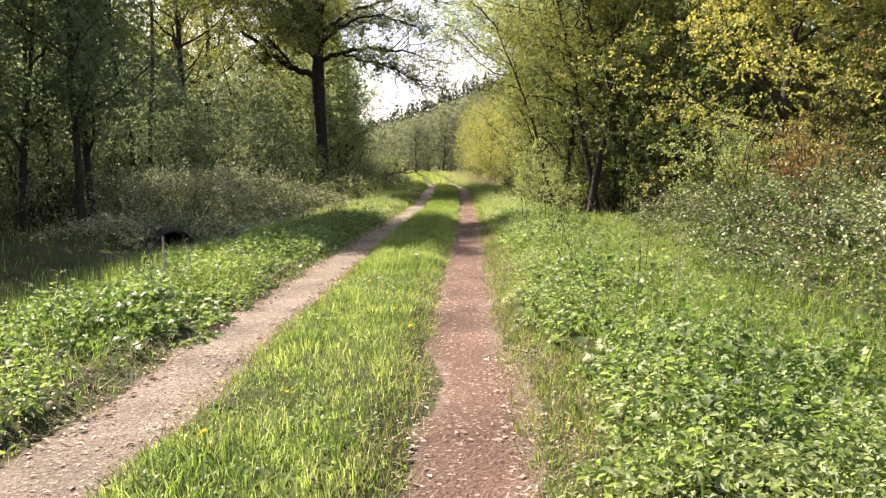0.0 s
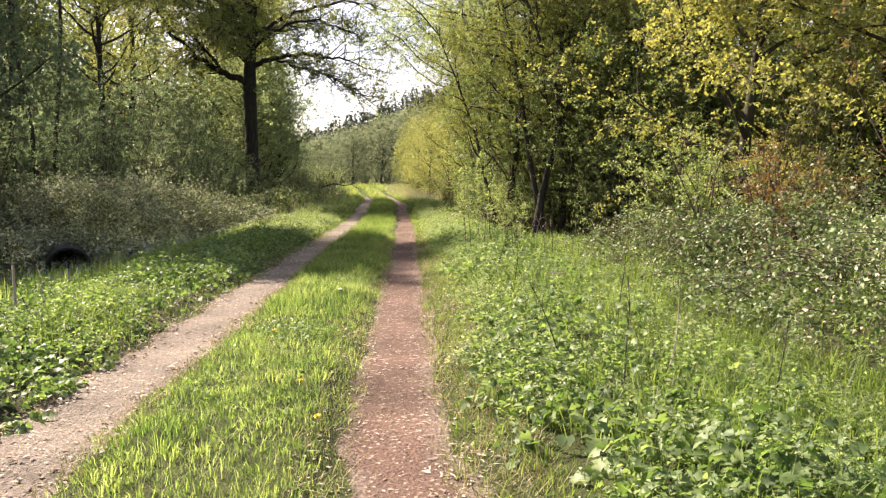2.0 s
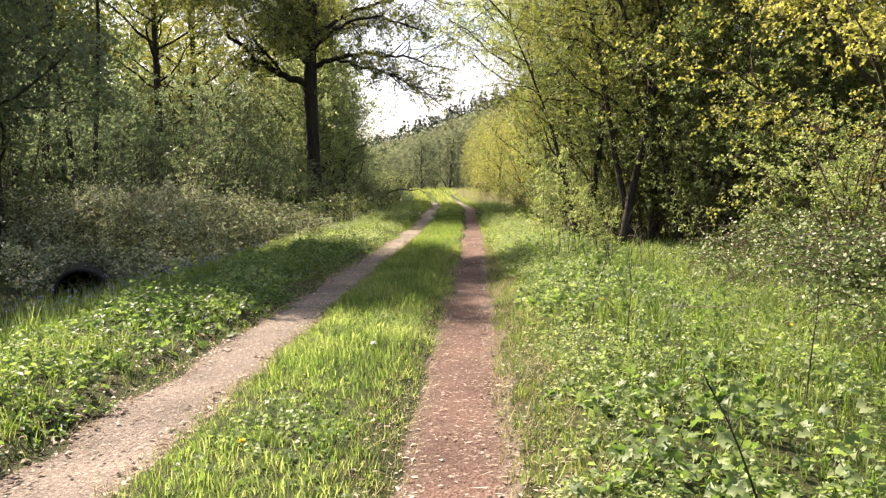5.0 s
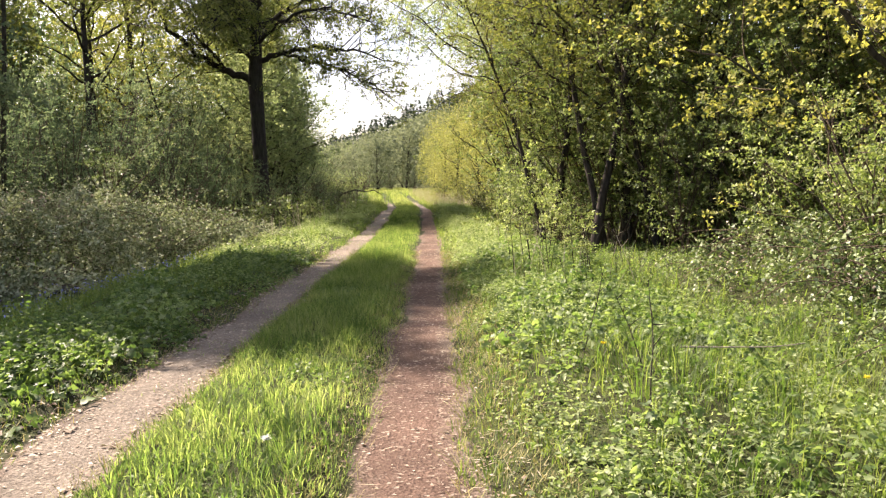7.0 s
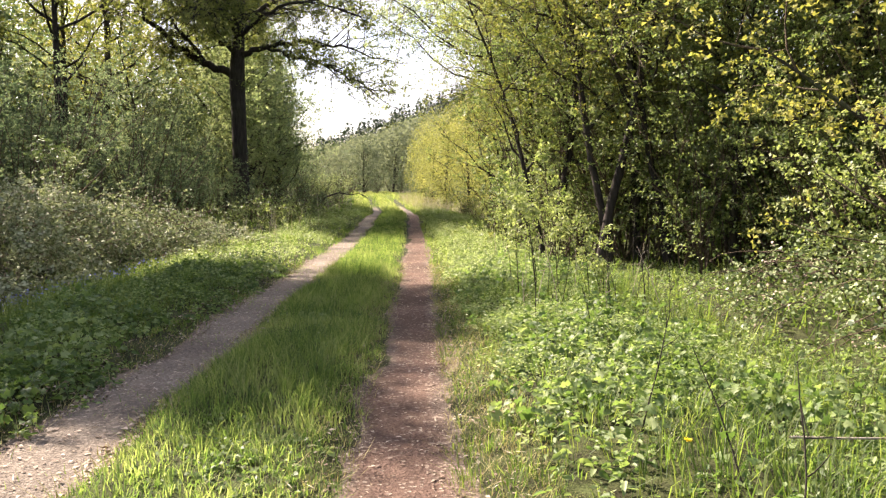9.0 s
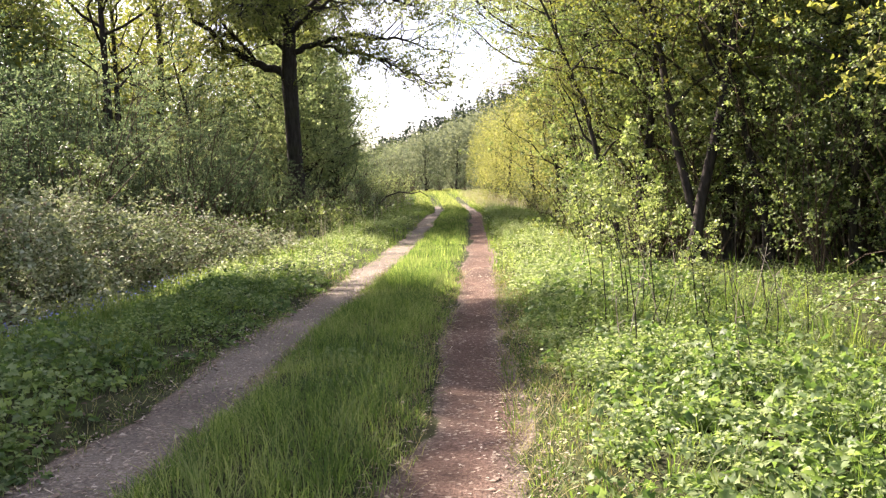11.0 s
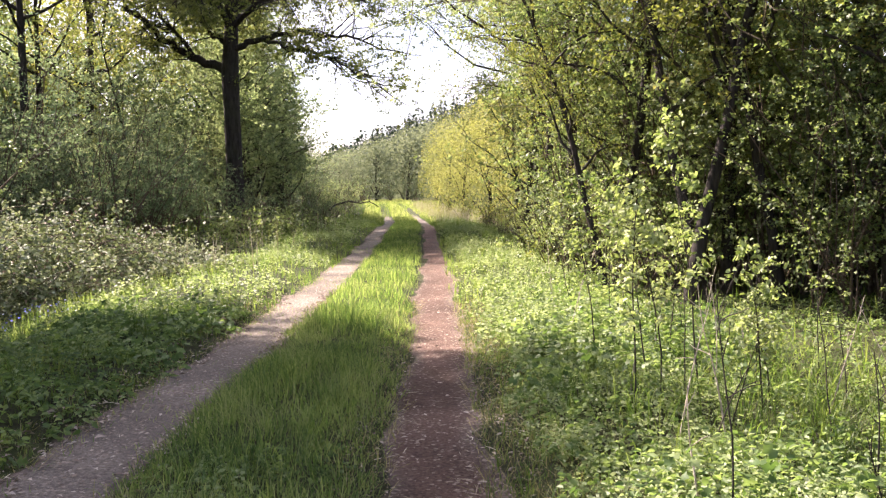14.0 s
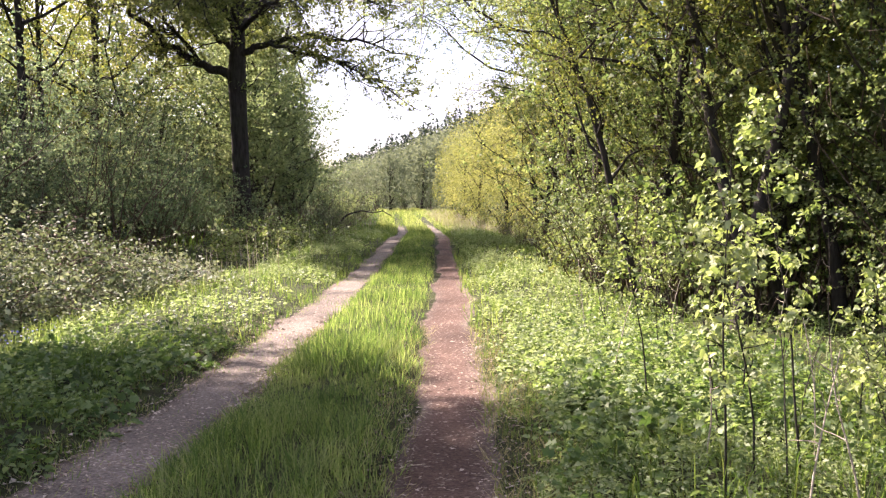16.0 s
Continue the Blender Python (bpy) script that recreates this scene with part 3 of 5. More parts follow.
def herb_patch(name, seed, n, d0, d1, y0, y1, low, high, leaf, per, label, mat, ratio=0.55, cluster=1.0, wide=0.05, full=False, lobed=False):
    """Upright herbs: leaves in tiers round each stem, thicker in drifts."""
    rng = np.random.default_rng(seed)
    x, y = spread(rng, int(n * 1.08), d0, d1, y0 - 2.5, y1)
    x, y = keep(rng, x, y, soft_step(y0 - 2.5, y0, y))
    rag = ragged(x, y, 0.19)
    inset = soft_step(0, 0.4, np.minimum(x - track_x(y) - d0, d1 - x + track_x(y)) + rag)
    x, y = keep(rng, x, y, np.clip(0.5 + cluster * waves(x, y, 0.9, seed), 0, 1) * inset * (1 - 0.5 * np.clip(pocket(x, y), 0, 1)))
    inset = soft_step(0, 0.8, np.minimum(x - track_x(y) - d0, d1 - x + track_x(y)))
    h = strip_height(x, y, low, high, seed + 1) * np.clip(0.8 + 0.75 * waves(x, y, 3.4, seed + 2), 0.25, 1.7) * rng.uniform(0.7, 1.2, len(x)) * (0.45 + 0.55 * inset)
    tier = (rng.integers(0, per, (len(x), per)) + rng.uniform(0.2, 1.0, (len(x), per))) / per
    az = rng.uniform(0, 6.283, tier.shape)
    out = rng.uniform(0.1, 1.0, tier.shape) * wide * (1.25 - tier)
    lean = rng.normal(size=(len(x), 2)) * 0.18
    up = h[:, None] * (0.1 + 0.9 * tier)
    px, py = x[:, None] + np.cos(az) * out + lean[:, :1] * up, y[:, None] + np.sin(az) * out + lean[:, 1:] * up
    at = np.stack([px, py, ground_z(x, y)[:, None] + up], -1).reshape(-1, 3)
    head = np.stack([np.cos(az), np.sin(az), 0.35 * tier], -1).reshape(-1, 3)
    sizes = (leaf * (1.15 - 0.5 * tier)).reshape(-1, 1)
    made = lobed_quads(rng, at, sizes, head) if lobed else leaf_quads(rng, at, sizes, ratio, head, 0.45, 0.48, full=full)
    stuff(name, mesh_of(name, *made), mat, label, "herbs")


build_grass()
herb_patch("nettles", 51, 6200, 0.46, 3.3, 3.4, 26, 0.08, 0.5, 0.05, 13, "green nettles in drifts beside the track", HERB, full=True)
herb_patch("cow_parsley", 56, 6600, 0.4, 3.3, 3.4, 26, 0.08, 0.38, 0.036, 20, "fresh pale cow parsley leaves beside the track", PALE_HERB, 0.5, 1.3, 0.09)
herb_patch("hogweed", 57, 2800, 0.5, 3.2, 3.4, 26, 0.1, 0.46, 0.076, 11, "soft jagged-lobed hogweed leaves beside the track", HERB, 0.9, 1.6, 0.10, lobed=True)
herb_patch("verge_herbs", 52, 8000, 0.3, 3.0, 24, 60, 0.12, 0.42, 0.055, 13, "pale ground elder and nettles beside the track", PALE_HERB)
herb_patch("wood_edge_herbs", 59, 6500, 2.3, 7.0, 9, 28, 0.06, 0.26, 0.055, 9, "low dull green herbs at the wood's edge", HERB, 0.6, 0.7, 0.08)
herb_patch("bank_nettles", 53, 4000, -4.1, -2.12, 5, 26, 0.08, 0.42, 0.05, 12, "green nettles on the bank", HERB, full=True)
herb_patch("bank_dock", 58, 2600, -4.0, -2.15, 5, 26, 0.08, 0.36, 0.075, 9, "soft jagged-lobed hogweed leaves on the bank", HERB, 0.75, 1.5, 0.09, lobed=True)
herb_patch("bank_herbs", 54, 4600, -4.9, -2.2, 26, 60, 0.12, 0.4, 0.06, 12, "green nettles and dock further along the bank", PALE_HERB)
herb_patch("clover", 55, 2200, -1.5, -0.4, 3.6, 20, 0.03, 0.11, 0.035, 9, "low clover and plantain among the strip's grass", HERB, 0.8, 1.5)


def level(rng, n):
    """Headings all round, lying level."""
    a = rng.uniform(0, 6.283, n)
    return np.stack([np.cos(a), np.sin(a), 0 * a], -1) * 3


def build_litter():
    rng = np.random.default_rng(61)
    x1, y1 = spread(rng, 2400, -0.36, 0.42, 3.4, 30)
    x2, y2 = spread(rng, 7000, -2.3, -1.46, 4.5, 32)
    x3, y3 = spread(rng, 5200, 0.14, 0.55, 3.4, 26)
    x4, y4 = spread(rng, 3600, -0.5, -0.2, 3.4, 26)
    x5, y5 = spread(rng, 1500, -2.5, -2.05, 6, 28)
    x6, y6 = spread(rng, 1300, -1.7, -1.42, 6, 28)
    x, y = np.concatenate([x1, x2, x3, x4]), np.concatenate([y1, y2, y3, y4])
    at = np.stack([x, y, ground_z(x, y) + 0.006], -1)
    edge = np.stack([np.concatenate([x5, x6]), np.concatenate([y5, y6])], -1)
    edge = np.concatenate([edge, ground_z(edge[:, 0], edge[:, 1])[:, None] + 0.01], 1)
    stuff("fallen_leaves", leaf_mesh("fallen_leaves", rng, edge, rng.uniform(0.02, 0.06, (len(edge), 1)), 0.5, level(rng, len(edge)), 0.0, 0.8, 0.2), LITTER, "pale fallen leaves and chips along the rut", "litter")
    stuff("leaf_litter", leaf_mesh("leaf_litter", rng, at, 0.010 + 0.038 * rng.uniform(size=(len(x), 1)) ** 2, 0.42, level(rng, len(x)), 0.0, 0.86, 0.1), LITTER, "pale dry leaf and straw litter on the ruts", "litter")
    x, y = (np.concatenate(v) for v in zip(spread(rng, 900, 0.12, 0.7, 3.4, 26), spread(rng, 380, -0.55, -0.1, 3.4, 26), spread(rng, 260, -2.4, -1.4, 5, 26)))
    at = np.stack([x, y, ground_z(x, y) + rng.uniform(0.006, 0.03, len(x))], -1)
    stuff("straw", leaf_mesh("straw", rng, at, rng.uniform(0.03, 0.1, (len(x), 1)), 0.06, level(rng, len(x)), 0.0, 0.95, 0.02), STRAW, "bleached straw scattered along the edges of the ruts", "litter")

    rng = np.random.default_rng(62)
    x, y = [], []
    for n, d0, d1 in ((11000, 0.22, 0.75), (2600, -2.5, -2.12), (4600, -0.56, -0.22), (3000, -1.66, -1.36)):
        ax, ay = spread(rng, n, d0, d1, 3.4, 27)
        x.append(ax)
        y.append(ay)
    x, y = np.concatenate(x), np.concatenate(y)
    v, q = blades(rng, x, y, rng.uniform(0.025, 0.09, len(x)), rng.uniform(0.003, 0.007, len(x)), 2.6, False)
    stuff("dry_grass", mesh_of("dry_grass", v, q), MOSSY, "yellowed short grass along the edges of the ruts", "grass")


build_litter()


# ---- trees and bushes ----
def grow(rng, height, girth, reach, limbs, first=0.3, rise=0.6, subs=4, twigs=2, lean=(0, 0), sway=0.05):
    """The wood of a tree: runs for the trunk, the limbs and the twigs, and the places where leaves sit."""
    top = (lean[0], lean[1], 1.0)
    trunk = bent(rng, (0, 0, -0.15), top, height, 9, sway, 0.1)
    radii = girth * np.linspace(1.0, 0.16, 9) ** 0.85
    radii[0] *= 1.35
    trunk_runs, limb_runs, twig_runs, spots = [(trunk, radii, 9)], [], [], []
    az0 = rng.uniform(0, 6.283)
    for i in range(limbs):
        f = first + (0.97 - first) * (i + rng.uniform(0, 0.8)) / limbs
        idx = f * 8
        p = trunk[int(idx)] + (trunk[min(int(idx) + 1, 8)] - trunk[int(idx)]) * (idx - int(idx))
        az = az0 + i * 2.4 + rng.uniform(-0.4, 0.4)
        up = rise * rng.uniform(0.6, 1.4)
        length = reach * (1.0 - 0.55 * (f - first) / (1 - first)) * rng.uniform(0.75, 1.2)
        limb = bent(rng, p, (math.cos(az), math.sin(az), up), length, 6, 0.27, 0.15)
        r = girth * 0.42 * (1 - 0.6 * f) + 0.012
        limb_runs.append((limb, np.linspace(r, r * 0.25, 6), 6))
        for s in range(subs):
            g = rng.uniform(0.3, 1.0) if s else 0.98
            q = limb[min(int(g * 5), 4)] * 1.0
            q = q + (limb[min(int(g * 5) + 1, 5)] - q) * (g * 5 % 1)
            way = unit(limb[-1] - limb[0]) + rng.normal(size=3) * 0.65
            sub = bent(rng, q, way, length * rng.uniform(0.3, 0.55), 5, 0.2, 0.15)
            twig_runs.append((sub, np.linspace(r * 0.35, 0.006, 5), 3))
            spots.extend(sub[1:])
            for _ in range(twigs):
                tw = bent(rng, sub[rng.integers(1, 5)], unit(way) + rng.normal(size=3) * 0.9, length * rng.uniform(0.12, 0.25), 3, 0.25, 0.0)
                twig_runs.append((tw, np.linspace(0.008, 0.003, 3), 3))
                spots.extend(tw[1:])
        spots.extend(limb[2:])
        spots.extend(limb[4:])
    spots.extend(trunk[6:])
    return trunk_runs, limb_runs, twig_runs, np.array(spots)


def leaf_cloud(rng, spots, count, loose, length, mat_flat=0.35, ratio=0.65, full=False, per=11):
    """Leaves in short leafy shoots, with gaps between the shoots."""
    sprays = max(count // per, 1)
    heart = spots[rng.integers(0, len(spots), sprays)] + rng.normal(size=(sprays, 3)) * loose * (1, 1, 0.75)
    shoot = unit(rng.normal(size=(sprays, 3)) + (0, 0, 0.25)) * length * rng.uniform(1.6, 4.2, (sprays, 1))
    along = rng.uniform(0, 1, (sprays, per, 1))
    at = (heart[:, None] + shoot[:, None] * along + rng.normal(size=(sprays, per, 3)) * length * (0.6, 0.6, 0.4) * (1.15 - 0.6 * along)).reshape(-1, 3)
    at[:, 2] = np.maximum(at[:, 2], 0.08)
    return leaf_quads(rng, at, length, ratio, None, 0.6, mat_flat, full=full, small=not full)


def make_tree(name, seed, label, mat, height, girth, reach, limbs, leaves, leaf, loose=0.28, bark=BARK, group="", **kw):
    leaves, leaf = int(leaves * 1.17), leaf * 0.95
    rng = np.random.default_rng(seed)
    trunk, limb, twig, spots = grow(rng, height, girth, reach, limbs, **kw)
    tree = thing(name, Matrix(), label, "tree", group)
    part("trunk", tubes("trunk", trunk), bark, tree)
    for run in limb:
        part("limb", tubes("limb", [run]), bark, tree)
    part("twig_mass", tubes("twig_mass", twig), TWIG, tree, kind="stuff")
    part("crown", mesh_of("crown", *leaf_cloud(rng, spots, leaves, loose, leaf)), mat, tree, kind="stuff")
    return tree


def make_bush(name, seed, label, mat, height, radius, stems, leaves, leaf, loose=0.16, group="", squat=0.6):
    """Many stems from one root, arching outwards."""
    leaves, leaf = int(leaves * 1.3), leaf * 0.88
    rng = np.random.default_rng(seed)
    runs, spots = [], []
    for i in range(stems):
        az = rng.uniform(0, 6.283)
        out = radius * rng.uniform(0.1, 1.0)
        way = (math.cos(az) * out, math.sin(az) * out, height * rng.uniform(0.7, 1.1))
        stem = bent(rng, (rng.normal() * radius * 0.15, rng.normal() * radius * 0.15, -0.05), way, height * rng.uniform(0.75, 1.15), 7, 0.14, -0.15 * squat)
        runs.append((stem, np.linspace(0.022, 0.006, 7), 4))
        spots.extend(stem[2:])
        for _ in range(3):
            tw = bent(rng, stem[rng.integers(1, 7)], rng.normal(size=3) + (0, 0, 0.5), radius * rng.uniform(0.3, 0.6), 3, 0.25, 0.0)
            runs.append((tw, np.linspace(0.007, 0.003, 3), 3))
            spots.extend(tw[1:])
    spots = np.array(spots)
    bush = thing(name, Matrix(), label, "bush", group)
    part("stem_mass", tubes("stem_mass", runs), TWIG, bush, kind="stuff")
    part("foliage", mesh_of("foliage", *leaf_cloud(rng, spots, leaves, loose, leaf)), mat, bush, kind="stuff")
    return bush


def make_bramble(seed, label, rx, ry, rz, leaves, leaf, mat=BRAMBLE, canes=80):
    """A mound of tangled canes with small toothed leaves over a lumpy dome."""
    rng = np.random.default_rng(seed)
    leaves, leaf = int(leaves * 0.73), leaf * 1.06
    shoots = leaves // 8
    u = unit(rng.normal(size=(shoots, 3)))
    u[:, 2] = np.abs(u[:, 2])
    lump = 1 + 0.2 * waves(u[:, 0] * rx + u[:, 2] * 2, u[:, 1] * ry, 0.9, seed) + 0.15 * waves(u[:, 0] * rx, u[:, 1] * ry + u[:, 2] * rz, 2.8, seed + 1)
    lump = lump + 0.08 * waves(u[:, 0] * rx - u[:, 2] * rz, u[:, 1] * ry + u[:, 2] * rz, 8.0, seed + 2)
    heart = u * (rx, ry, rz) * (lump * rng.uniform(0.55, 1.04, shoots) ** 0.55)[:, None]
    reach = unit(u + rng.normal(size=(shoots, 3)) * 0.5 + (0, 0, 0.2)) * leaf * rng.uniform(1.0, 3.5, (shoots, 1))
    at = heart[:, None] + reach[:, None] * rng.uniform(0, 1, (shoots, 8, 1)) + rng.normal(size=(shoots, 8, 3)) * leaf * 0.5
    at = at.reshape(-1, 3)
    leaves = len(at)
    at[:, 2] = np.maximum(at[:, 2], 0.05)
    runs, tips = [], []
    for _ in range(canes):
        a = rng.uniform(0, 6.283)
        r = rng.uniform(0.3, 0.95)
        p = np.array((math.cos(a) * rx * r, math.sin(a) * ry * r, rz * math.sqrt(1 - r * r) * 0.7))
        cane = bent(rng, p, (math.cos(a), math.sin(a), 0.9), rz * rng.uniform(0.4, 1.15), 7, 0.12, -0.8)
        cane[:, 2] = np.maximum(cane[:, 2], 0.03)
        runs.append((cane, np.linspace(0.007, 0.003, 7), 4))
        tips.extend(cane[2:])
    tips = np.array(tips)
    extra = tips[rng.integers(0, len(tips), leaves // 3)] + rng.normal(size=(leaves // 3, 3)) * 0.07
    bush = thing("bramble_bush", Matrix(), label, "bush", "bramble mounds")
    part("cane_tangle", tubes("cane_tangle", runs), TWIG, bush, kind="stuff")
    full = at[waves(at[:, 0] + 0.5 * at[:, 2], at[:, 1] - at[:, 2], 2.6, seed + 9) > -0.3]
    part("foliage", mesh_of("foliage", *leaf_quads(rng, np.concatenate([full, extra]), leaf, 0.7, None, 0.4, 0.55)), mat, bush, kind="stuff")
    dead = at[rng.integers(0, leaves, leaves // 6)] * 0.99
    dead = dead[waves(dead[:, 0], dead[:, 1] + dead[:, 2], 1.8, seed + 5) > -0.1]
    part("dry_leaves", mesh_of("dry_leaves", *leaf_quads(rng, dead, leaf * 0.9, 0.6, None, 0.5, 0.4, 0.3)), LITTER, bush, "withered brown leaves among the canes", "stuff")
    return bush


def make_round_tree(name, seed, label, mat, height, radius, leaves, leaf, group="", lobes=9, bark=BARK):
    """A full-leaved tree seen from afar: crown lobes down to the ground round a forked trunk."""
    leaves, leaf = int(leaves * 1.3), leaf * 0.9
    rng = np.random.default_rng(seed)
    tree = thing(name, Matrix(), label, "tree", group)
    trunk = bent(rng, (0, 0, -0.2), (0, 0, 1), height * 0.8, 7, 0.06)
    part("trunk", tubes("trunk", [(trunk, np.linspace(0.16, 0.04, 7), 7)]), bark, tree)
    chunks = []
    for i in range(lobes):
        f = (i + 0.5) / lobes
        az, out = i * 2.4 + rng.uniform(-0.4, 0.4), radius * (0.62 if f < 0.75 else 0.3) * rng.uniform(0.7, 1.1)
        c = np.array((math.cos(az) * out, math.sin(az) * out, height * (0.16 + 0.72 * f)))
        limb = np.linspace(trunk[min(int(f * 5), 5)], c, 5) + rng.normal(size=(5, 3)) * 0.08
        limb[0] = trunk[min(int(f * 5), 5)]
        part("limb", tubes("limb", [(limb, np.linspace(0.06, 0.015, 5), 5)]), bark, tree)
        n = leaves // lobes
        u = unit(rng.normal(size=(n, 3)))
        r = radius * rng.uniform(0.5, 0.72)
        lump = 1 + 0.22 * waves(u[:, 0] * 3 + u[:, 2] * 2, u[:, 1] * 3, 1.5, seed + i)
        chunks.append(c + u * (r, r, r * 0.85) * (lump * rng.uniform(0.45, 1.05, n) ** 0.6)[:, None])
    at = np.concatenate(chunks)
    at[:, 2] = np.maximum(at[:, 2], 0.1)
    part("crown", mesh_of("crown", *leaf_quads(rng, at, leaf, 0.65, None, 0.5, 0.4, small=True)), mat, tree, kind="stuff")
    return tree


def put(ob, x, y, turn=0.0, size=1.0, dz=0.0):
    ob.matrix_world = pose(x, y, float(ground_z(x, y)) + dz, 0, 0, turn) @ Matrix.Diagonal((size, size, size, 1))
    return ob


def again(ob, x, y, turn=0.0, size=1.0):
    return copy_thing(ob, pose(x, y, float(ground_z(x, y)), 0, 0, turn) @ Matrix.Diagonal((size / ob.scale[0],) * 3 + (1,)))


# the old oak over the bend
def build_oak():
    rng = np.random.default_rng(101)
    oak = thing("oak_tree", pose(-10.15, 51.5, float(ground_z(-10.15, 51.5))), "old dark-barked oak with spreading limbs and thin spring leaves", "tree")
    trunk = np.array([(0, 0, -0.3), (0.02, 0, 1.2), (0.0, 0, 3.0), (-0.02, 0, 5.0), (-0.05, 0, 6.8), (0.05, 0, 8.4), (0.1, 0.1, 10.2), (0.0, 0.2, 12.5), (0.2, 0.2, 15.0)])
    part("trunk", tubes("trunk", [(trunk, np.array((0.52, 0.40, 0.36, 0.35, 0.38, 0.30, 0.26, 0.2, 0.1)), 12)]), OAK_BARK, oak)
    limbs = [((-0.1, 0, 6.7), [(-0.8, 0, 7.1), (-1.7, -0.1, 7.45), (-2.8, -0.2, 8.2), (-3.6, -0.3, 8.9), (-4.5, -0.4, 9.9), (-5.1, -0.5, 11.4), (-5.6, -0.5, 13.2)], 0.21),
             ((-1.4, -0.1, 7.35), [(-2.0, -0.4, 8.2), (-2.7, -0.6, 9.0), (-3.3, -0.8, 10.2), (-3.6, -0.9, 11.6)], 0.1),
             ((0.0, 0, 7.9), [(-0.7, 0.2, 8.3), (-1.5, 0.3, 9.2), (-2.1, 0.4, 10.4), (-2.5, 0.6, 12.4)], 0.15),
             ((0.1, 0, 7.7), [(0.8, -0.2, 8.0), (2.0, -0.4, 8.25), (3.0, -0.5, 8.3), (4.1, -0.6, 8.1), (5.2, -0.7, 8.0), (6.4, -0.8, 7.6)], 0.16),
             ((1.2, -0.2, 8.1), [(2.2, -0.8, 7.9), (2.9, -1.1, 7.5), (4.0, -1.3, 7.3), (5.0, -1.4, 6.8), (5.8, -1.5, 6.3), (6.5, -1.6, 6.0)], 0.08),
             ((0.1, 0.1, 9.3), [(1.0, 0.3, 10.0), (2.4, 0.5, 10.8), (4.2, 0.7, 11.2), (6.0, 0.8, 11.4), (7.4, 0.7, 11.0)], 0.14),
             ((0.1, 0.1, 10.2), [(0.9, -0.8, 11.4), (1.9, -1.6, 12.9), (2.8, -2.2, 14.4)], 0.13),
             ((0.0, 0.1, 10.8), [(-1.0, -0.6, 12.0), (-2.2, -1.2, 13.4), (-3.0, -1.8, 15.0)], 0.13),
             ((0.1, 0.1, 10.8), [(1.2, -0.3, 11.8), (2.8, -0.6, 12.6), (4.6, -0.8, 12.9), (6.4, -0.9, 12.4)], 0.12),
             ((0.1, 0.1, 12.0), [(0.8, 0.4, 13.4), (2.0, 0.6, 14.6), (3.4, 0.6, 15.4)], 0.1),
             ((0.1, 0.0, 8.6), [(1.2, -0.9, 9.3), (2.8, -1.6, 9.9), (4.4, -2.0, 9.8), (5.8, -2.2, 9.2)], 0.11),
             ((0.0, 0.0, 11.6), [(-1.2, 0.3, 12.8), (-2.9, 0.4, 13.8), (-4.4, 0.3, 14.4)], 0.11),
             ((0.0, 0.0, 8.8), [(0.2, -1.3, 9.4), (0.3, -2.8, 10.4), (0.1, -4.2, 11.0)], 0.13),
             ((-0.1, 0.0, 9.0), [(-0.8, -1.6, 10.2), (-1.6, -3.4, 11.6), (-2.4, -5.2, 12.6), (-2.8, -6.4, 13.0)], 0.13),
             ((0.0, 0.0, 10.0), [(-1.8, -1.4, 11.6), (-3.4, -3.2, 13.2), (-4.4, -4.8, 14.4)], 0.12),
             ((0.05, 0.1, 9.0), [(0.3, 1.8, 9.8), (0.6, 3.8, 10.6), (0.8, 5.8, 11.0), (0.9, 7.2, 11.2)], 0.13),
             ((0.0, 0.1, 10.5), [(-0.8, 1.8, 11.6), (-1.4, 3.6, 12.6), (-1.8, 5.6, 13.2)], 0.12),
             ((0.0, 0.0, 9.2), [(-0.6, -1.8, 9.9), (-1.3, -3.8, 10.3), (-1.9, -5.6, 10.4), (-2.3, -7.0, 10.2)], 0.12),
             ((0.0, 0.0, 8.4), [(0.2, -1.6, 8.9), (0.2, -3.4, 9.1), (0.0, -5.2, 9.0), (-0.3, -6.6, 8.6)], 0.11),
             ((-0.1, 0.0, 10.2), [(-1.4, -2.2, 11.0), (-2.8, -3.8, 11.4), (-4.2, -5.2, 11.6), (-5.2, -6.0, 11.5)], 0.12),
             ((0.0, 0.0, 9.6), [(-0.3, 1.4, 10.4), (-0.2, 3.0, 11.6), (0.1, 4.4, 12.4)], 0.13)]
    twig_runs, spots = [], []
    for start, way, r in limbs:
        pts = np.array([start, *way], float)
        # finer points with a little wander
        u = np.linspace(0, len(pts) - 1, 3 * len(pts))
        fine = np.stack([np.interp(u, np.arange(len(pts)), pts[:, k]) for k in range(3)], -1) + rng.normal(size=(len(u), 3)) * 0.06
        fine[0] = start
        part("limb", tubes("limb", [(fine, np.linspace(r, 0.03, len(fine)), 8)]), OAK_BARK, oak)
        length = np.linalg.norm(pts[-1] - pts[0])
        along = unit(pts[-1] - pts[0])
        for _ in range(int(9 + length * 3.2)):
            k = rng.integers(len(fine) // 4, len(fine))
            sub = bent(rng, fine[k], along * 0.8 + rng.normal(size=3) * (0.7, 0.9, 0.6), rng.uniform(0.9, 2.4), 6, 0.22, -0.1)
            twig_runs.append((sub, np.linspace(0.03, 0.008, 6), 4))
            spots.extend(sub[3:])
            for _ in range(5):
                tw = bent(rng, sub[rng.integers(1, 6)], unit(sub[-1] - sub[0]) + rng.normal(size=3) * 0.8, rng.uniform(0.5, 1.2), 5, 0.25, -0.25)
                twig_runs.append((tw, np.linspace(0.009, 0.004, 5), 3))
                spots.extend(tw[2:])
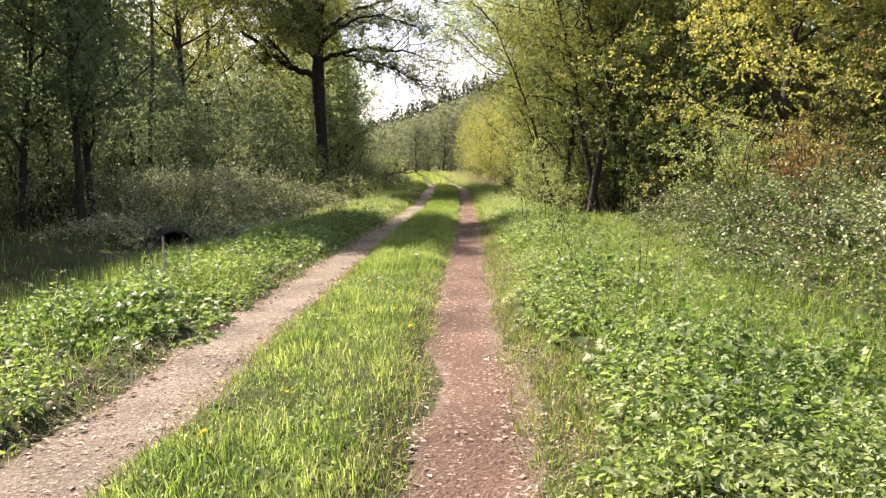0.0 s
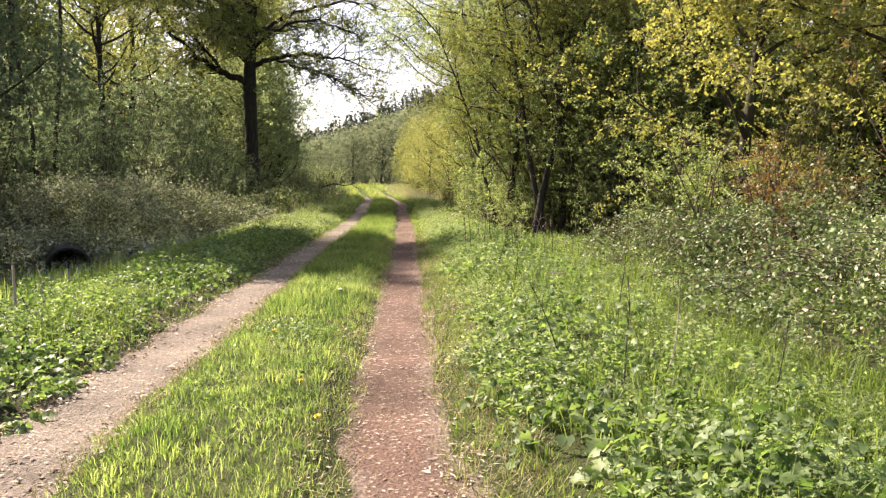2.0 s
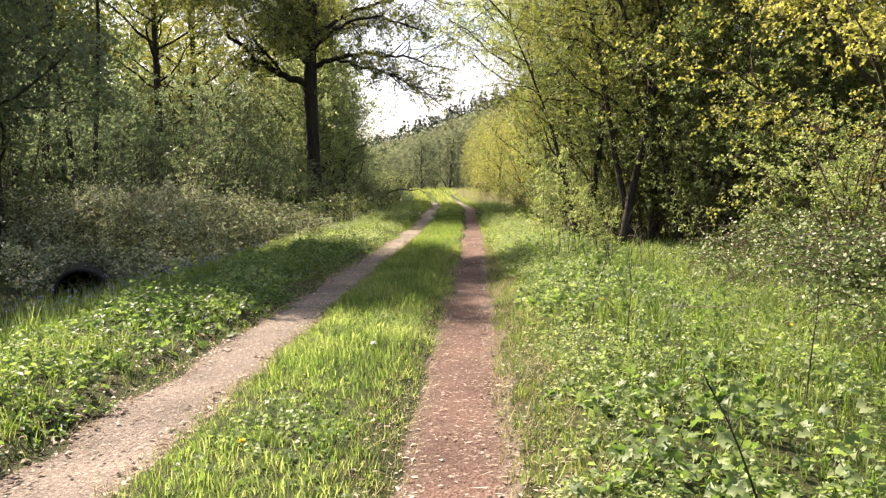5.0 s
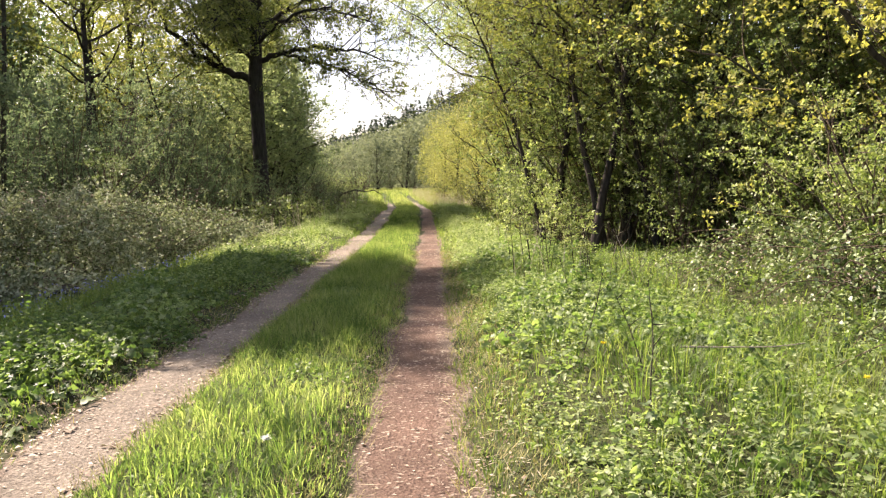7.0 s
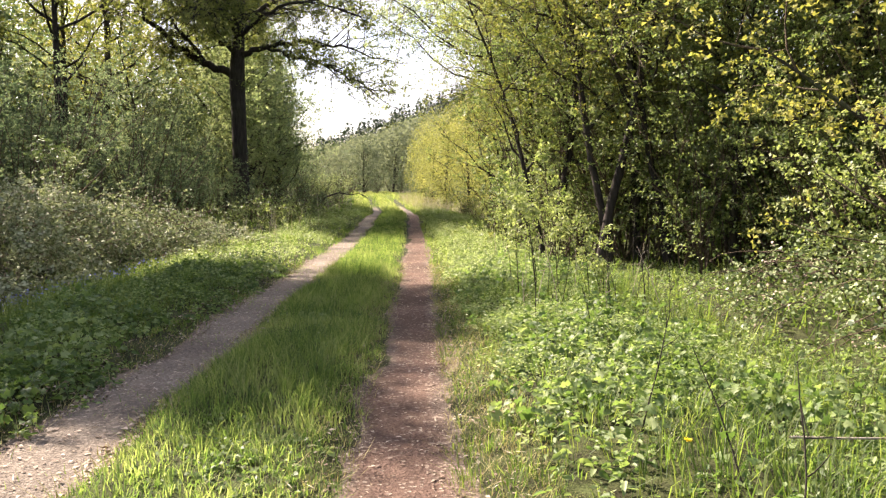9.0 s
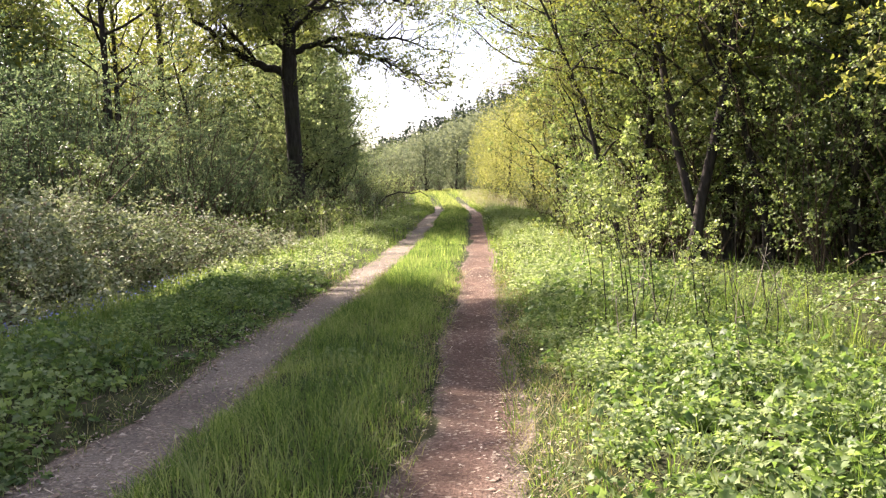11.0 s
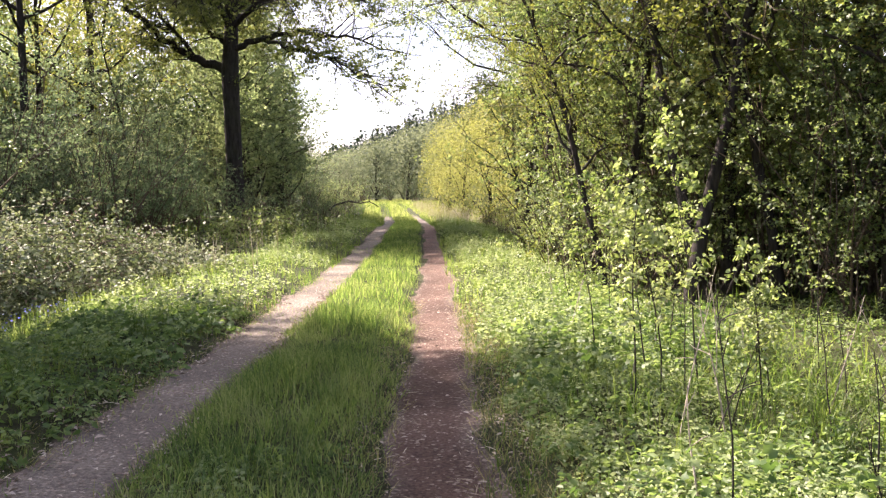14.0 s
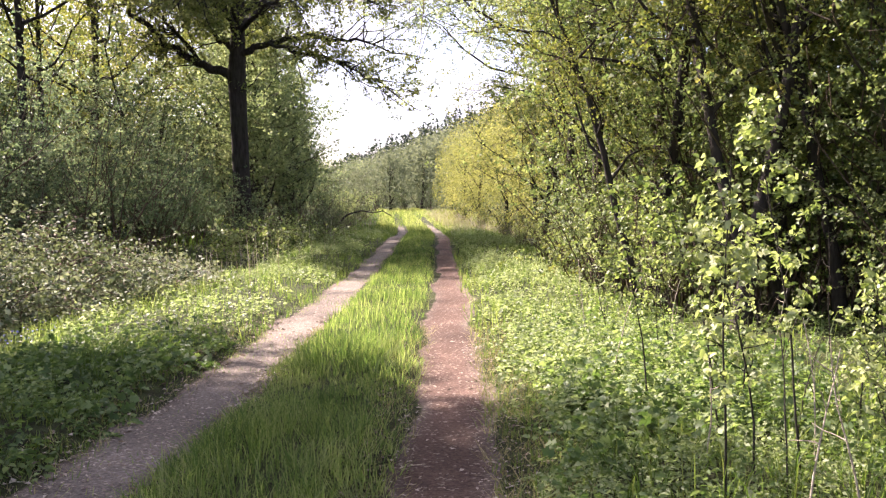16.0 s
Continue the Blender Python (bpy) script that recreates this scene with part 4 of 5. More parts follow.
    part("twig_mass", tubes("twig_mass", twig_runs), OAK_BARK, oak, kind="stuff")
    spots = np.array(spots)
    # leaves gather in clumps, with gaps of sky between them
    gaps = np.sin(spots[:, 0] * 1.9 + 0.7) + np.sin(spots[:, 1] * 1.7 + 1.1) + np.sin(spots[:, 2] * 2.3 + spots[:, 0] * 0.8)
    spots = spots[gaps > -0.55]
    part("crown", mesh_of("crown", *leaf_cloud(rng, spots, 76000, 0.22, 0.128)), OAK_CROWN, oak, kind="stuff")
    return oak


build_oak()


# ---- the wood on the west side ----
def build_west_wood():
    rng = np.random.default_rng(201)
    label = "slender woodland tree in fresh green leaf, shaded"
    kinds = [make_tree("woodland_tree", 211, label, HAZED_WOOD_LEAF, 12.5, 0.17, 3.4, 13, 4700, 0.135, 0.30, first=0.22, group="trees of the west wood", twigs=1),
             make_tree("woodland_tree", 212, label, HAZED_WOOD_LEAF, 11.0, 0.14, 3.0, 12, 4500, 0.135, 0.30, first=0.15, group="trees of the west wood", twigs=1, lean=(0.08, 0.02)),
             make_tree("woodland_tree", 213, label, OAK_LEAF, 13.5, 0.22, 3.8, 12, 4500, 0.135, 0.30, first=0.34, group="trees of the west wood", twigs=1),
             make_tree("woodland_tree", 214, label, HAZED_WOOD_LEAF, 8.5, 0.10, 2.4, 13, 4400, 0.13, 0.28, first=0.08, group="trees of the west wood", twigs=1),
             make_round_tree("woodland_tree", 216, label, HAZED_WOOD_LEAF, 11.0, 3.6, 2700, 0.28, "trees of the west wood"),
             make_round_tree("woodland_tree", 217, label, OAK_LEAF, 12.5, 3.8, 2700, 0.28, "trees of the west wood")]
    places = [(-14.4, 20.0, 3, 1.0), (-15.5, 24.0, 0, 0.95), (-20.5, 29.0, 3, 1.1), (-22.0, 34.0, 2, 1.0), (-19.5, 36.0, 3, 0.8),
              (-24.5, 30.5, 0, 0.9), (-23.0, 36.0, 1, 1.1), (-19.5, 39.5, 2, 1.0), (-22.0, 44.0, 3, 1.2), (-26.0, 42.0, 2, 1.0),
              (-15.5, 54.0, 3, 1.1), (-23.5, 51.0, 0, 1.0), (-28.0, 49.0, 2, 1.0), (-31.0, 44.0, 3, 1.3), (-15.8, 61.5, 0, 0.72),
              (-16.5, 66.0, 2, 0.85), (-20.5, 60.0, 1, 1.0), (-25.0, 58.5, 0, 1.1), (-30.0, 57.0, 2, 1.1), (-35.0, 54.0, 0, 1.1), (-16.0, 69.0, 3, 0.9),
              (-17.0, 79.0, 1, 0.8), (-20.5, 72.0, 0, 0.9), (-26.0, 68.0, 2, 1.1), (-33.0, 66.0, 1, 1.2), (-40.0, 62.0, 2, 1.2), (-19.0, 83.0, 3, 0.95),
              (-23.0, 84.0, 2, 0.9), (-30.0, 80.0, 0, 1.1), (-22.0, 100.0, 1, 0.9),
              (-22.5, 24.5, 2, 1.0), (-27.0, 32.0, 0, 1.1), (-33.0, 37.0, 2, 1.1), (-36.0, 46.0, 1, 1.3), (-42.0, 54.0, 0, 1.3), (-26.5, 76.0, 3, 1.3), (-21.0, 64.5, 3, 1.3), (-25.5, 47.0, 3, 1.3), (-29.5, 40.5, 3, 1.2), (-21.5, 34.5, 3, 1.1), (-33.0, 60.0, 3, 1.4), (-24.0, 90.0, 3, 1.3), (-23.5, 33.0, 0, 1.25), (-26.5, 38.0, 1, 1.35), (-24.5, 45.0, 0, 1.35), (-29.0, 34.5, 1, 1.4), (-24.2, 52.5, 0, 1.3), (-27.0, 62.0, 1, 1.3), (-31.0, 71.0, 0, 1.4), (-23.6, 27.0, 1, 1.2)]
    # the taller ashes whose shade lies over the track
    label = "tall ash in dense fresh leaf by the ditch"
    ash = make_tree("ash_tree", 215, label, HAZED_WOOD_LEAF, 10.6, 0.12, 2.9, 18, 13000, 0.13, 0.36, first=0.22, group="ashes by the ditch")
    put(ash, -10.5, 23.0, 0, 0.84)
    # These two stand outside the view, added to shade the ditch side.
    again(ash, -11.8, 15.4, 140, 0.75)
    again(ash, -12.2, 18.4, 260, 0.75)
    for x, y, turn, size in [(-11.9, 22.8, 130, 0.84), (-12.8, 20.4, 60, 0.76), (-13.9, 22.8, 310, 0.86), (-10.9, 24.4, 200, 0.84)]:
        again(ash, x, y, turn, size)
    # Added with crowns above the view, placed and sized to shade the track.
    label = "tall slender ash with a high crown and bare trunk"
    tall = make_tree("tall_ash", 218, label, HAZED_WOOD_LEAF, 14.5, 0.095, 2.3, 14, 6000, 0.16, 0.34, first=0.67, group="tall ashes of the west wood")
    put(tall, -12.8, 25.6, 0, 0.84)
    for x, y, turn, size in [(-12.6, 24.3, 140, 0.87), (-12.8, 27.0, 60, 0.82), (-12.0, 28.6, 190, 0.9), (-13.0, 30.2, 300, 0.96), (-11.9, 29.8, 250, 0.93), (-11.7, 30.1, 20, 0.87), (-12.8, 27.9, 80, 0.84), (-13.4, 29.2, 330, 0.88), (-13.2, 26.8, 170, 0.93), (-13.4, 30.5, 110, 0.92), (-14.2, 27.8, 20, 0.9)]:
        again(tall, x, y, turn, size)
    used = set()
    for x, y, k, size in places:
        k = 4 + k % 2 if y > 56 or x < -23 else k
        turn = rng.uniform(0, 360)
        if k in used:
            again(kinds[k], x, y, turn, size)
        else:
            used.add(k)
            put(kinds[k], x, y, turn, size)
    straight = make_tree("woodland_tree", 245, "tall straight-trunked tree with a high spreading crown", OAK_CROWN, 14.5, 0.21, 4.6, 15, 9000, 0.14, 0.32, OAK_BARK, "trees of the west wood", first=0.5, rise=0.5, sway=0.03)
    put(straight, -16.5, 46.2)
    for x, y, turn, size in [(-20.2, 41.5, 80, 0.86), (-22.4, 48.5, 200, 1.0), (-18.6, 51.5, 310, 0.9), (-24.0, 43.5, 150, 0.95), (-27.0, 52.0, 20, 1.05)]:
        again(straight, x, y, turn, size)
    # willow scrub between the brambles and the oak
    label = "olive-green willow scrub with many thin stems"
    scrub = [make_bush("willow_bush", 221, label, HAZED_WOOD_LEAF, 4.8, 2.3, 22, 7600, 0.074, 0.26, "scrub below the oak"),
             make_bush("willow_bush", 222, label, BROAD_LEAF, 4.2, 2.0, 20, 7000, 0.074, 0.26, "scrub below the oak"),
             make_bush("willow_bush", 223, label, HAZED_WOOD_LEAF, 3.2, 1.8, 16, 5600, 0.07, 0.22, "scrub below the oak")]
    used = set()
    for x, y, k, size in [(-11.0, 40.5, 0, 1.0), (-13.6, 43.0, 1, 1.1), (-16.4, 39.0, 0, 1.05), (-12.2, 47.0, 0, 1.0), (-15.6, 48.5, 1, 1.15),
                          (-19.5, 36.0, 1, 1.1), (-11.4, 45.4, 2, 1.2), (-11.5, 36.2, 2, 0.95), (-9.7, 48.4, 2, 0.8), (-11.4, 49.2, 2, 0.85), (-14.0, 36.8, 2, 1.15),
                          (-12.8, 66.0, 0, 1.1), (-14.6, 83.0, 0, 1.1), (-14.4, 92.0, 1, 1.3), (-15.5, 100.0, 0, 1.2), (-22.5, 40.0, 0, 1.1), (-13.8, 30.6, 2, 1.1),
                          (-17.4, 25.6, 0, 0.8), (-15.0, 21.8, 1, 0.8)]:
        turn = rng.uniform(0, 360)
        if k in used:
            again(scrub[k], x, y, turn, size)
        else:
            used.add(k)
            put(scrub[k], x, y, turn, size)
    label = "crooked dark oak in thin yellow-green leaf deep in the wood"
    crooked = make_tree("woodland_oak", 219, label, YELLOW_LEAF, 15.0, 0.30, 6.2, 16, 10500, 0.13, 0.34, OAK_BARK, "oaks deep in the wood", first=0.36, rise=0.45, sway=0.07)
    put(crooked, -19.2, 57.0, 40, 0.95)
    for x, y, turn, size in [(-22.8, 66.0, 160, 0.85), (-26.5, 55.0, 280, 0.95)]:
        again(crooked, x, y, turn, size)
    # full crowns past the oak, and bushes under the trees
    label = "olive-leaved broad tree behind the oak"
    broad = make_tree("broad_tree", 241, label, BROAD_LEAF, 10.2, 0.14, 3.5, 20, 8500, 0.165, 0.45, group="broad trees behind the oak", first=0.06, rise=0.8, twigs=1)
    label = "yellow-green spring tree inside the west wood"
    gold = make_round_tree("woodland_tree", 244, label, BROAD_LEAF, 9.0, 3.0, 5200, 0.15, "yellow trees of the west wood")
    put(gold, -15.6, 55.6, 0, 0.95)
    for x, y, turn, size in [(-19.0, 63.0, 120, 1.15), (-23.5, 60.0, 220, 1.2), (-29.0, 66.0, 40, 1.3)]:
        again(gold, x, y, turn, size)
    put(broad, -12.6, 63.0, 0, 1.1)
    for x, y, turn, size in [(-12.4, 70.5, 90, 0.9), (-14.6, 78.0, 200, 0.8), (-13.8, 68.8, 30, 1.05), (-15.6, 86.0, 300, 0.8), (-18.0, 80.0, 150, 1.0), (-17.0, 95.0, 60, 0.8), (-11.4, 57.2, 250, 1.02), (-10.9, 54.4, 60, 0.86), (-11.8, 61.0, 20, 1.2),
                             (-11.2, 66.0, 130, 0.92), (-20.0, 90.0, 10, 1.1), (-14.4, 64.8, 170, 1.5), (-13.6, 72.4, 310, 0.95)]:
        again(broad, x, y, turn, size)
    label = "shaded undergrowth bush in the west wood"
    under = make_bush("undergrowth_bush", 242, label, HAZED_WOOD_LEAF, 3.0, 1.9, 9, 1300, 0.23, 0.34, "undergrowth of the west wood")
    put(under, -18.0, 30.4)
    for x, y in [(-16.4, 34.2), (-19.6, 34.0), (-22.6, 32.0), (-25.6, 35.6), (-28.5, 36.5), (-20.6, 42.0), (-24.0, 40.2), (-27.5, 45.0), (-31.5, 41.0), (-18.6, 48.6), (-21.4, 47.4), (-16.6, 57.4), (-19.8, 56.0),
                 (-24.0, 54.4), (-28.4, 52.6), (-33.0, 49.6), (-37.5, 49.8), (-18.4, 64.0), (-23.0, 62.6), (-28.4, 63.0), (-36.0, 58.6), (-41.0, 57.0), (-20.4, 27.4), (-17.6, 21.6), (-24.6, 27.0), (-13.8, 52.0),
                 (-22.5, 75.0), (-30.5, 73.0), (-38.0, 68.5), (-28.0, 28.0), (-33.5, 31.5)]:
        again(under, x, y, rng.uniform(0, 360), rng.uniform(0.9, 1.35))
    # bramble mounds
    label = "grey-green bramble mound in thin sunlight beside the bank"
    for seed, x, y, rx, ry, rz, n in [(231, -8.3, 26.2, 2.5, 2.9, 2.1, 36000), (232, -12.4, 24.6, 2.2, 2.2, 1.95, 13000), (237, -7.1, 29.2, 1.7, 2.2, 1.75, 18000), (238, -10.9, 27.6, 2.2, 2.4, 1.8, 12000)]:
        put(make_bramble(seed, label, rx, ry, rz, n, 0.06), x, y, 0, 1, -0.1)
    put(make_bramble(233, "sunlit low bramble bush at the foot of the oak", 1.9, 1.7, 1.55, 6000, 0.085, BRIGHT_LEAF), -6.9, 43.6, 0, 1, -0.1)
    put(make_bramble(234, "low brown-green bramble tangle at the ditch", 1.5, 2.2, 1.0, 5000, 0.08), -6.3, 31.8, 0, 1, -0.1)
    put(make_bramble(235, "low brown-green bramble tangle at the ditch", 2.2, 2.0, 0.7, 7000, 0.06), -8.6, 22.0, 0, 1, -0.1)
    put(make_bush("hazel_shoots", 236, "upright fresh-leaved shoots rising out of the brambles", SUN_BRAMBLE, 1.7, 0.4, 14, 1600, 0.06, 0.06), -8.0, 28.0, 0, 1, 1.2)


build_west_wood()


# ---- the wood on the east side ----
def build_east_wood():
    rng = np.random.default_rng(301)
    label = "leafy roadside tree with several dark trunks"
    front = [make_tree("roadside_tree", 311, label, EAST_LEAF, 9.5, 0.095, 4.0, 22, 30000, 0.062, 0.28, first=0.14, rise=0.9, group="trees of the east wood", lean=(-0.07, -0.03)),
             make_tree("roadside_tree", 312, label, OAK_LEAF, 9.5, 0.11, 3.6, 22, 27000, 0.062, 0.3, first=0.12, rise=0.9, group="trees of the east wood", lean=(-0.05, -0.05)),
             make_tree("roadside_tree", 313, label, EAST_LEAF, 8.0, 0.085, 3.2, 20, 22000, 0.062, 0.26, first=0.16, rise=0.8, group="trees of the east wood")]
    for k, (x, y, turn) in enumerate([(4.3, 33.6, 0), (3.9, 29.2, 0), (2.6, 31.4, 0)]):
        put(front[k], x, y, turn)
    over = make_tree("roadside_tree", 320, "tall roadside tree whose high boughs hang over the track", BROAD_LEAF, 11.5, 0.12, 5.0, 22, 21000, 0.085, 0.36, first=0.45, rise=0.35, group="trees of the east wood", lean=(-0.05, 0))
    put(over, 2.3, 36.0)
    again(over, 1.9, 33.4, 200, 0.92)
    again(over, 3.4, 44.4, 95, 1.0)
    again(over, 1.9, 39.2, 300, 1.05)
    again(over, 2.4, 47.0, 20, 1.1)
    gold = make_tree("yellow_oak", 318, "broad oak hung with bright yellow-green spring leaves", YELLOW_LEAF, 8.5, 0.15, 3.8, 22, 27000, 0.09, 0.26, first=0.24, rise=0.45, group="yellow-leaved oaks", lean=(-0.04, -0.06))
    put(gold, 6.4, 21.4, 30)
    again(gold, 9.6, 18.6, 200, 0.95)
    again(gold, 7.4, 26.6, 290, 1.15)
    again(front[2], 5.2, 26.6, 100, 0.9)
    pole = make_tree("roadside_tree", 319, "slender dark-trunked tree at the wood's edge with its crown high up", OAK_LEAF, 10.5, 0.098, 2.6, 13, 8000, 0.068, 0.26, OAK_BARK, "trees of the east wood", first=0.3, rise=0.7, sway=0.085)
    put(pole, 2.25, 30.2)
    for x, y, turn, size in [(2.85, 27.6, 70, 1.05), (3.15, 27.9, 190, 0.9), (4.4, 28.2, 260, 0.85), (4.1, 34.9, 20, 1.1), (6.3, 30.0, 310, 1.0), (1.95, 29.2, 240, 0.62)]:
        again(pole, x, y, turn, size)
    again(front[1], 5.3, 32.2, 200, 1.0)
    again(front[2], 1.9, 44.6, 40, 1.0)
    again(front[1], 2.8, 40.4, 300, 0.92)
    again(front[2], 4.6, 45.6, 160, 1.05)
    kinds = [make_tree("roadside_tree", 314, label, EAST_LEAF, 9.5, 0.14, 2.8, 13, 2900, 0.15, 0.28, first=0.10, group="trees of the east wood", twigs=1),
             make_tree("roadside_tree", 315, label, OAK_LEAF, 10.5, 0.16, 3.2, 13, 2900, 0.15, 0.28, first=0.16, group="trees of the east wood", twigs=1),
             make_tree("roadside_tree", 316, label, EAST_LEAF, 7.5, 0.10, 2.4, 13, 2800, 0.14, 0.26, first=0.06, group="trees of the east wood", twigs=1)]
    used = set()
    for x, y, k, size in [(7.4, 31.5, 1, 1.0), (5.4, 36.5, 0, 1.0), (7.2, 27.6, 2, 1.1), (9.0, 28.8, 0, 1.0), (10.5, 25.0, 1, 1.0), (9.5, 34.5, 0, 1.05), (7.6, 37.0, 1, 1.0), (12.5, 29.0, 1, 1.1),
                          (12.8, 21.5, 0, 0.95), (7.0, 42.0, 2, 1.2), (14.5, 25.5, 0, 1.1), (10.8, 18.5, 2, 1.0), (13.5, 15.5, 1, 0.9), (16.0, 19.5, 0, 1.0), (14.0, 36.0, 0, 1.1),
                          (8.8, 46.0, 0, 1.1), (7.6, 50.5, 1, 1.0), (12.0, 48.0, 0, 1.2)]:
        turn = rng.uniform(0, 360)
        if k in used:
            again(kinds[k], x, y, turn, size)
        else:
            used.add(k)
            put(kinds[k], x, y, turn, size)
    label = "young oak with bright yellow-green spring leaves"
    young = [make_tree("young_oak", 321, label, YELLOW_LEAF, 7.5, 0.13, 3.0, 15, 8600, 0.105, 0.24, first=0.2, group="yellow-leaved oaks"),
             make_round_tree("young_oak", 322, "young oak with olive to yellow-green spring leaves", BEND_LEAF, 8.4, 3.2, 9000, 0.125, "yellow-leaved oaks"),
             make_round_tree("roadside_tree", 323, "full green roadside tree along the far bend", OAK_LEAF, 8.8, 3.0, 4600, 0.16, "trees along the far bend")]
    used = set()
    for x, y, k, size in [(10.4, 23.6, 0, 0.95), (1.9, 50.5, 1, 0.78), (3.4, 58.0, 0, 1.1), (1.0, 58.5, 1, 0.76), (-0.3, 68.0, 1, 0.78), (2.2, 70.0, 1, 1.0), (-1.5, 80.0, 1, 0.82),
                          (5.6, 55.0, 2, 1.0), (5.6, 66.0, 2, 1.15), (4.4, 76.0, 1, 1.15), (1.8, 88.0, 2, 1.1), (-1.0, 96.0, 1, 0.95), (4.2, 48.5, 2, 0.85), (15.5, 31.0, 2, 1.4), (18.5, 26.0, 2, 1.5), (20.5, 20.0, 2, 1.4), (17.5, 37.0, 2, 1.5), (23.0, 28.0, 2, 1.6), (12.5, 40.0, 2, 1.3), (17.0, 14.5, 2, 1.3)]:
        turn = rng.uniform(0, 360)
        if k in used:
            again(young[k], x, y, turn, size)
        else:
            used.add(k)
            put(young[k], x, y, turn, size)
    # the hedge foot along the track
    label = "fresh green hedge bush at the wood's edge"
    hedge = [make_bush("hedge_bush", 331, label, BRIGHT_LEAF, 2.0, 1.0, 18, 2900, 0.056, 0.13, "hedge along the track"),
             make_bush("hedge_bush", 332, label, SUN_BRAMBLE, 2.6, 1.3, 18, 3000, 0.064, 0.16, "hedge along the track")]
    used = set()
    for x, y, k, size in [(2.3, 29.4, 0, 0.8), (1.9, 31.4, 1, 0.9), (2.6, 33.8, 1, 0.95), (1.6, 35.6, 0, 0.8), (1.4, 40.0, 0, 0.6), (1.0, 44.0, 0, 0.55), (1.8, 46.5, 1, 0.55), (0.6, 50.5, 1, 0.45),
                          (2.8, 41.5, 1, 0.7), (3.4, 46.5, 1, 0.8), (4.6, 43.0, 1, 1.0), (3.0, 52.0, 1, 0.9), (0.9, 59.0, 1, 0.7), (-0.2, 67.0, 1, 0.8), (-1.6, 77.0, 1, 0.9),
                          (6.4, 27.0, 1, 1.2), (8.0, 23.5, 1, 1.1), (-6.4, 52.0, 1, 0.5), (-9.2, 58.0, 1, 0.9), (-8.4, 108.0, 1, 1.1), (-11.2, 107.0, 1, 1.2), (-5.8, 110.0, 1, 1.1), (-13.6, 109.0, 1, 1.2), (-10.2, 54.2, 1, 0.8), (-9.6, 66.0, 1, 0.9), (-11.0, 72.0, 1, 1.1), (-9.0, 49.0, 1, 0.6), (-7.4, 57.0, 1, 0.6), (-8.0, 63.0, 1, 0.7), (-6.8, 47.6, 1, 0.5), (-9.4, 75.5, 1, 0.8), (-10.6, 79.0, 0, 1.3), (-9.6, 83.5, 0, 1.2), (-8.9, 71.5, 0, 0.9), (-11.6, 88.0, 0, 1.4)]:
        turn = rng.uniform(0, 360)
        if k in used:
            again(hedge[k], x, y, turn, size)
        else:
            used.add(k)
            put(hedge[k], x, y, turn, size)
    label = "tall hazel with many thin dark stems and fresh leaves"
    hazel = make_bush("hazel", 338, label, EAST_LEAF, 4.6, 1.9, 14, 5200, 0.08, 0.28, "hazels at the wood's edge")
    put(hazel, 2.9, 30.8)
    for x, y, turn, size in [(3.4, 33.4, 70, 1.1), (2.7, 36.8, 200, 1.0), (4.5, 29.0, 300, 1.15), (5.4, 31.0, 20, 1.2), (6.2, 28.0, 130, 1.2), (3.6, 38.6, 40, 0.9), (7.6, 26.2, 250, 1.1), (4.0, 41.5, 90, 0.9), (1.9, 32.6, 280, 0.9), (5.0, 28.6, 110, 1.05), (3.3, 30.4, 20, 1.05), (4.4, 30.0, 170, 1.0), (5.9, 28.9, 300, 1.15), (6.9, 27.4, 60, 1.15), (7.9, 24.8, 220, 1.0), (3.2, 28.9, 80, 0.8), (8.8, 22.6, 140, 1.1), (6.0, 25.4, 10, 0.8), (4.6, 26.3, 200, 0.8), (5.6, 24.9, 90, 0.75), (6.5, 25.8, 90, 0.85), (8.3, 27.4, 30, 1.1), (7.0, 23.8, 250, 0.9)]:
        again(hazel, x, y, turn, size)
    label = "hazel with many thin stems in the wood, leaves greyed for haze"
    hazel = make_bush("hazel", 339, label, HAZED_WOOD_LEAF, 4.6, 1.9, 14, 5200, 0.08, 0.28, "hazels of the west wood")
    put(hazel, -13.6, 33.6, 10, 1.1)
    for x, y, turn, size in [(-11.6, 34.0, 170, 1.05), (-12.6, 31.2, 260, 1.0), (-14.0, 28.6, 350, 1.0), (-12.0, 37.0, 120, 1.1), (-19.6, 33.0, 200, 1.2), (-15.8, 30.0, 100, 1.1), (-15.0, 27.2, 190, 0.95),
                             (-17.2, 33.6, 280, 1.2), (-18.4, 29.8, 60, 1.1), (-13.2, 38.6, 150, 1.05), (-16.6, 36.4, 330, 1.15), (-13.0, 22.2, 220, 0.9), (-12.8, 25.4, 140, 0.72), (-14.8, 23.6, 15, 0.85), (-12.0, 20.4, 290, 0.8), (-15.6, 20.6, 200, 0.9), (-11.2, 27.4, 310, 0.7), (-11.6, 29.8, 100, 0.75), (-12.2, 23.4, 230, 0.9), (-11.9, 25.4, 30, 1.0)]:
        again(hazel, x, y, turn, size)
    label = "shaded leafy understorey bush inside the wood"
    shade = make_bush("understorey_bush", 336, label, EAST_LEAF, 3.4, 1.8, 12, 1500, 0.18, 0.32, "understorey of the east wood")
    put(shade, 6.4, 34.5)
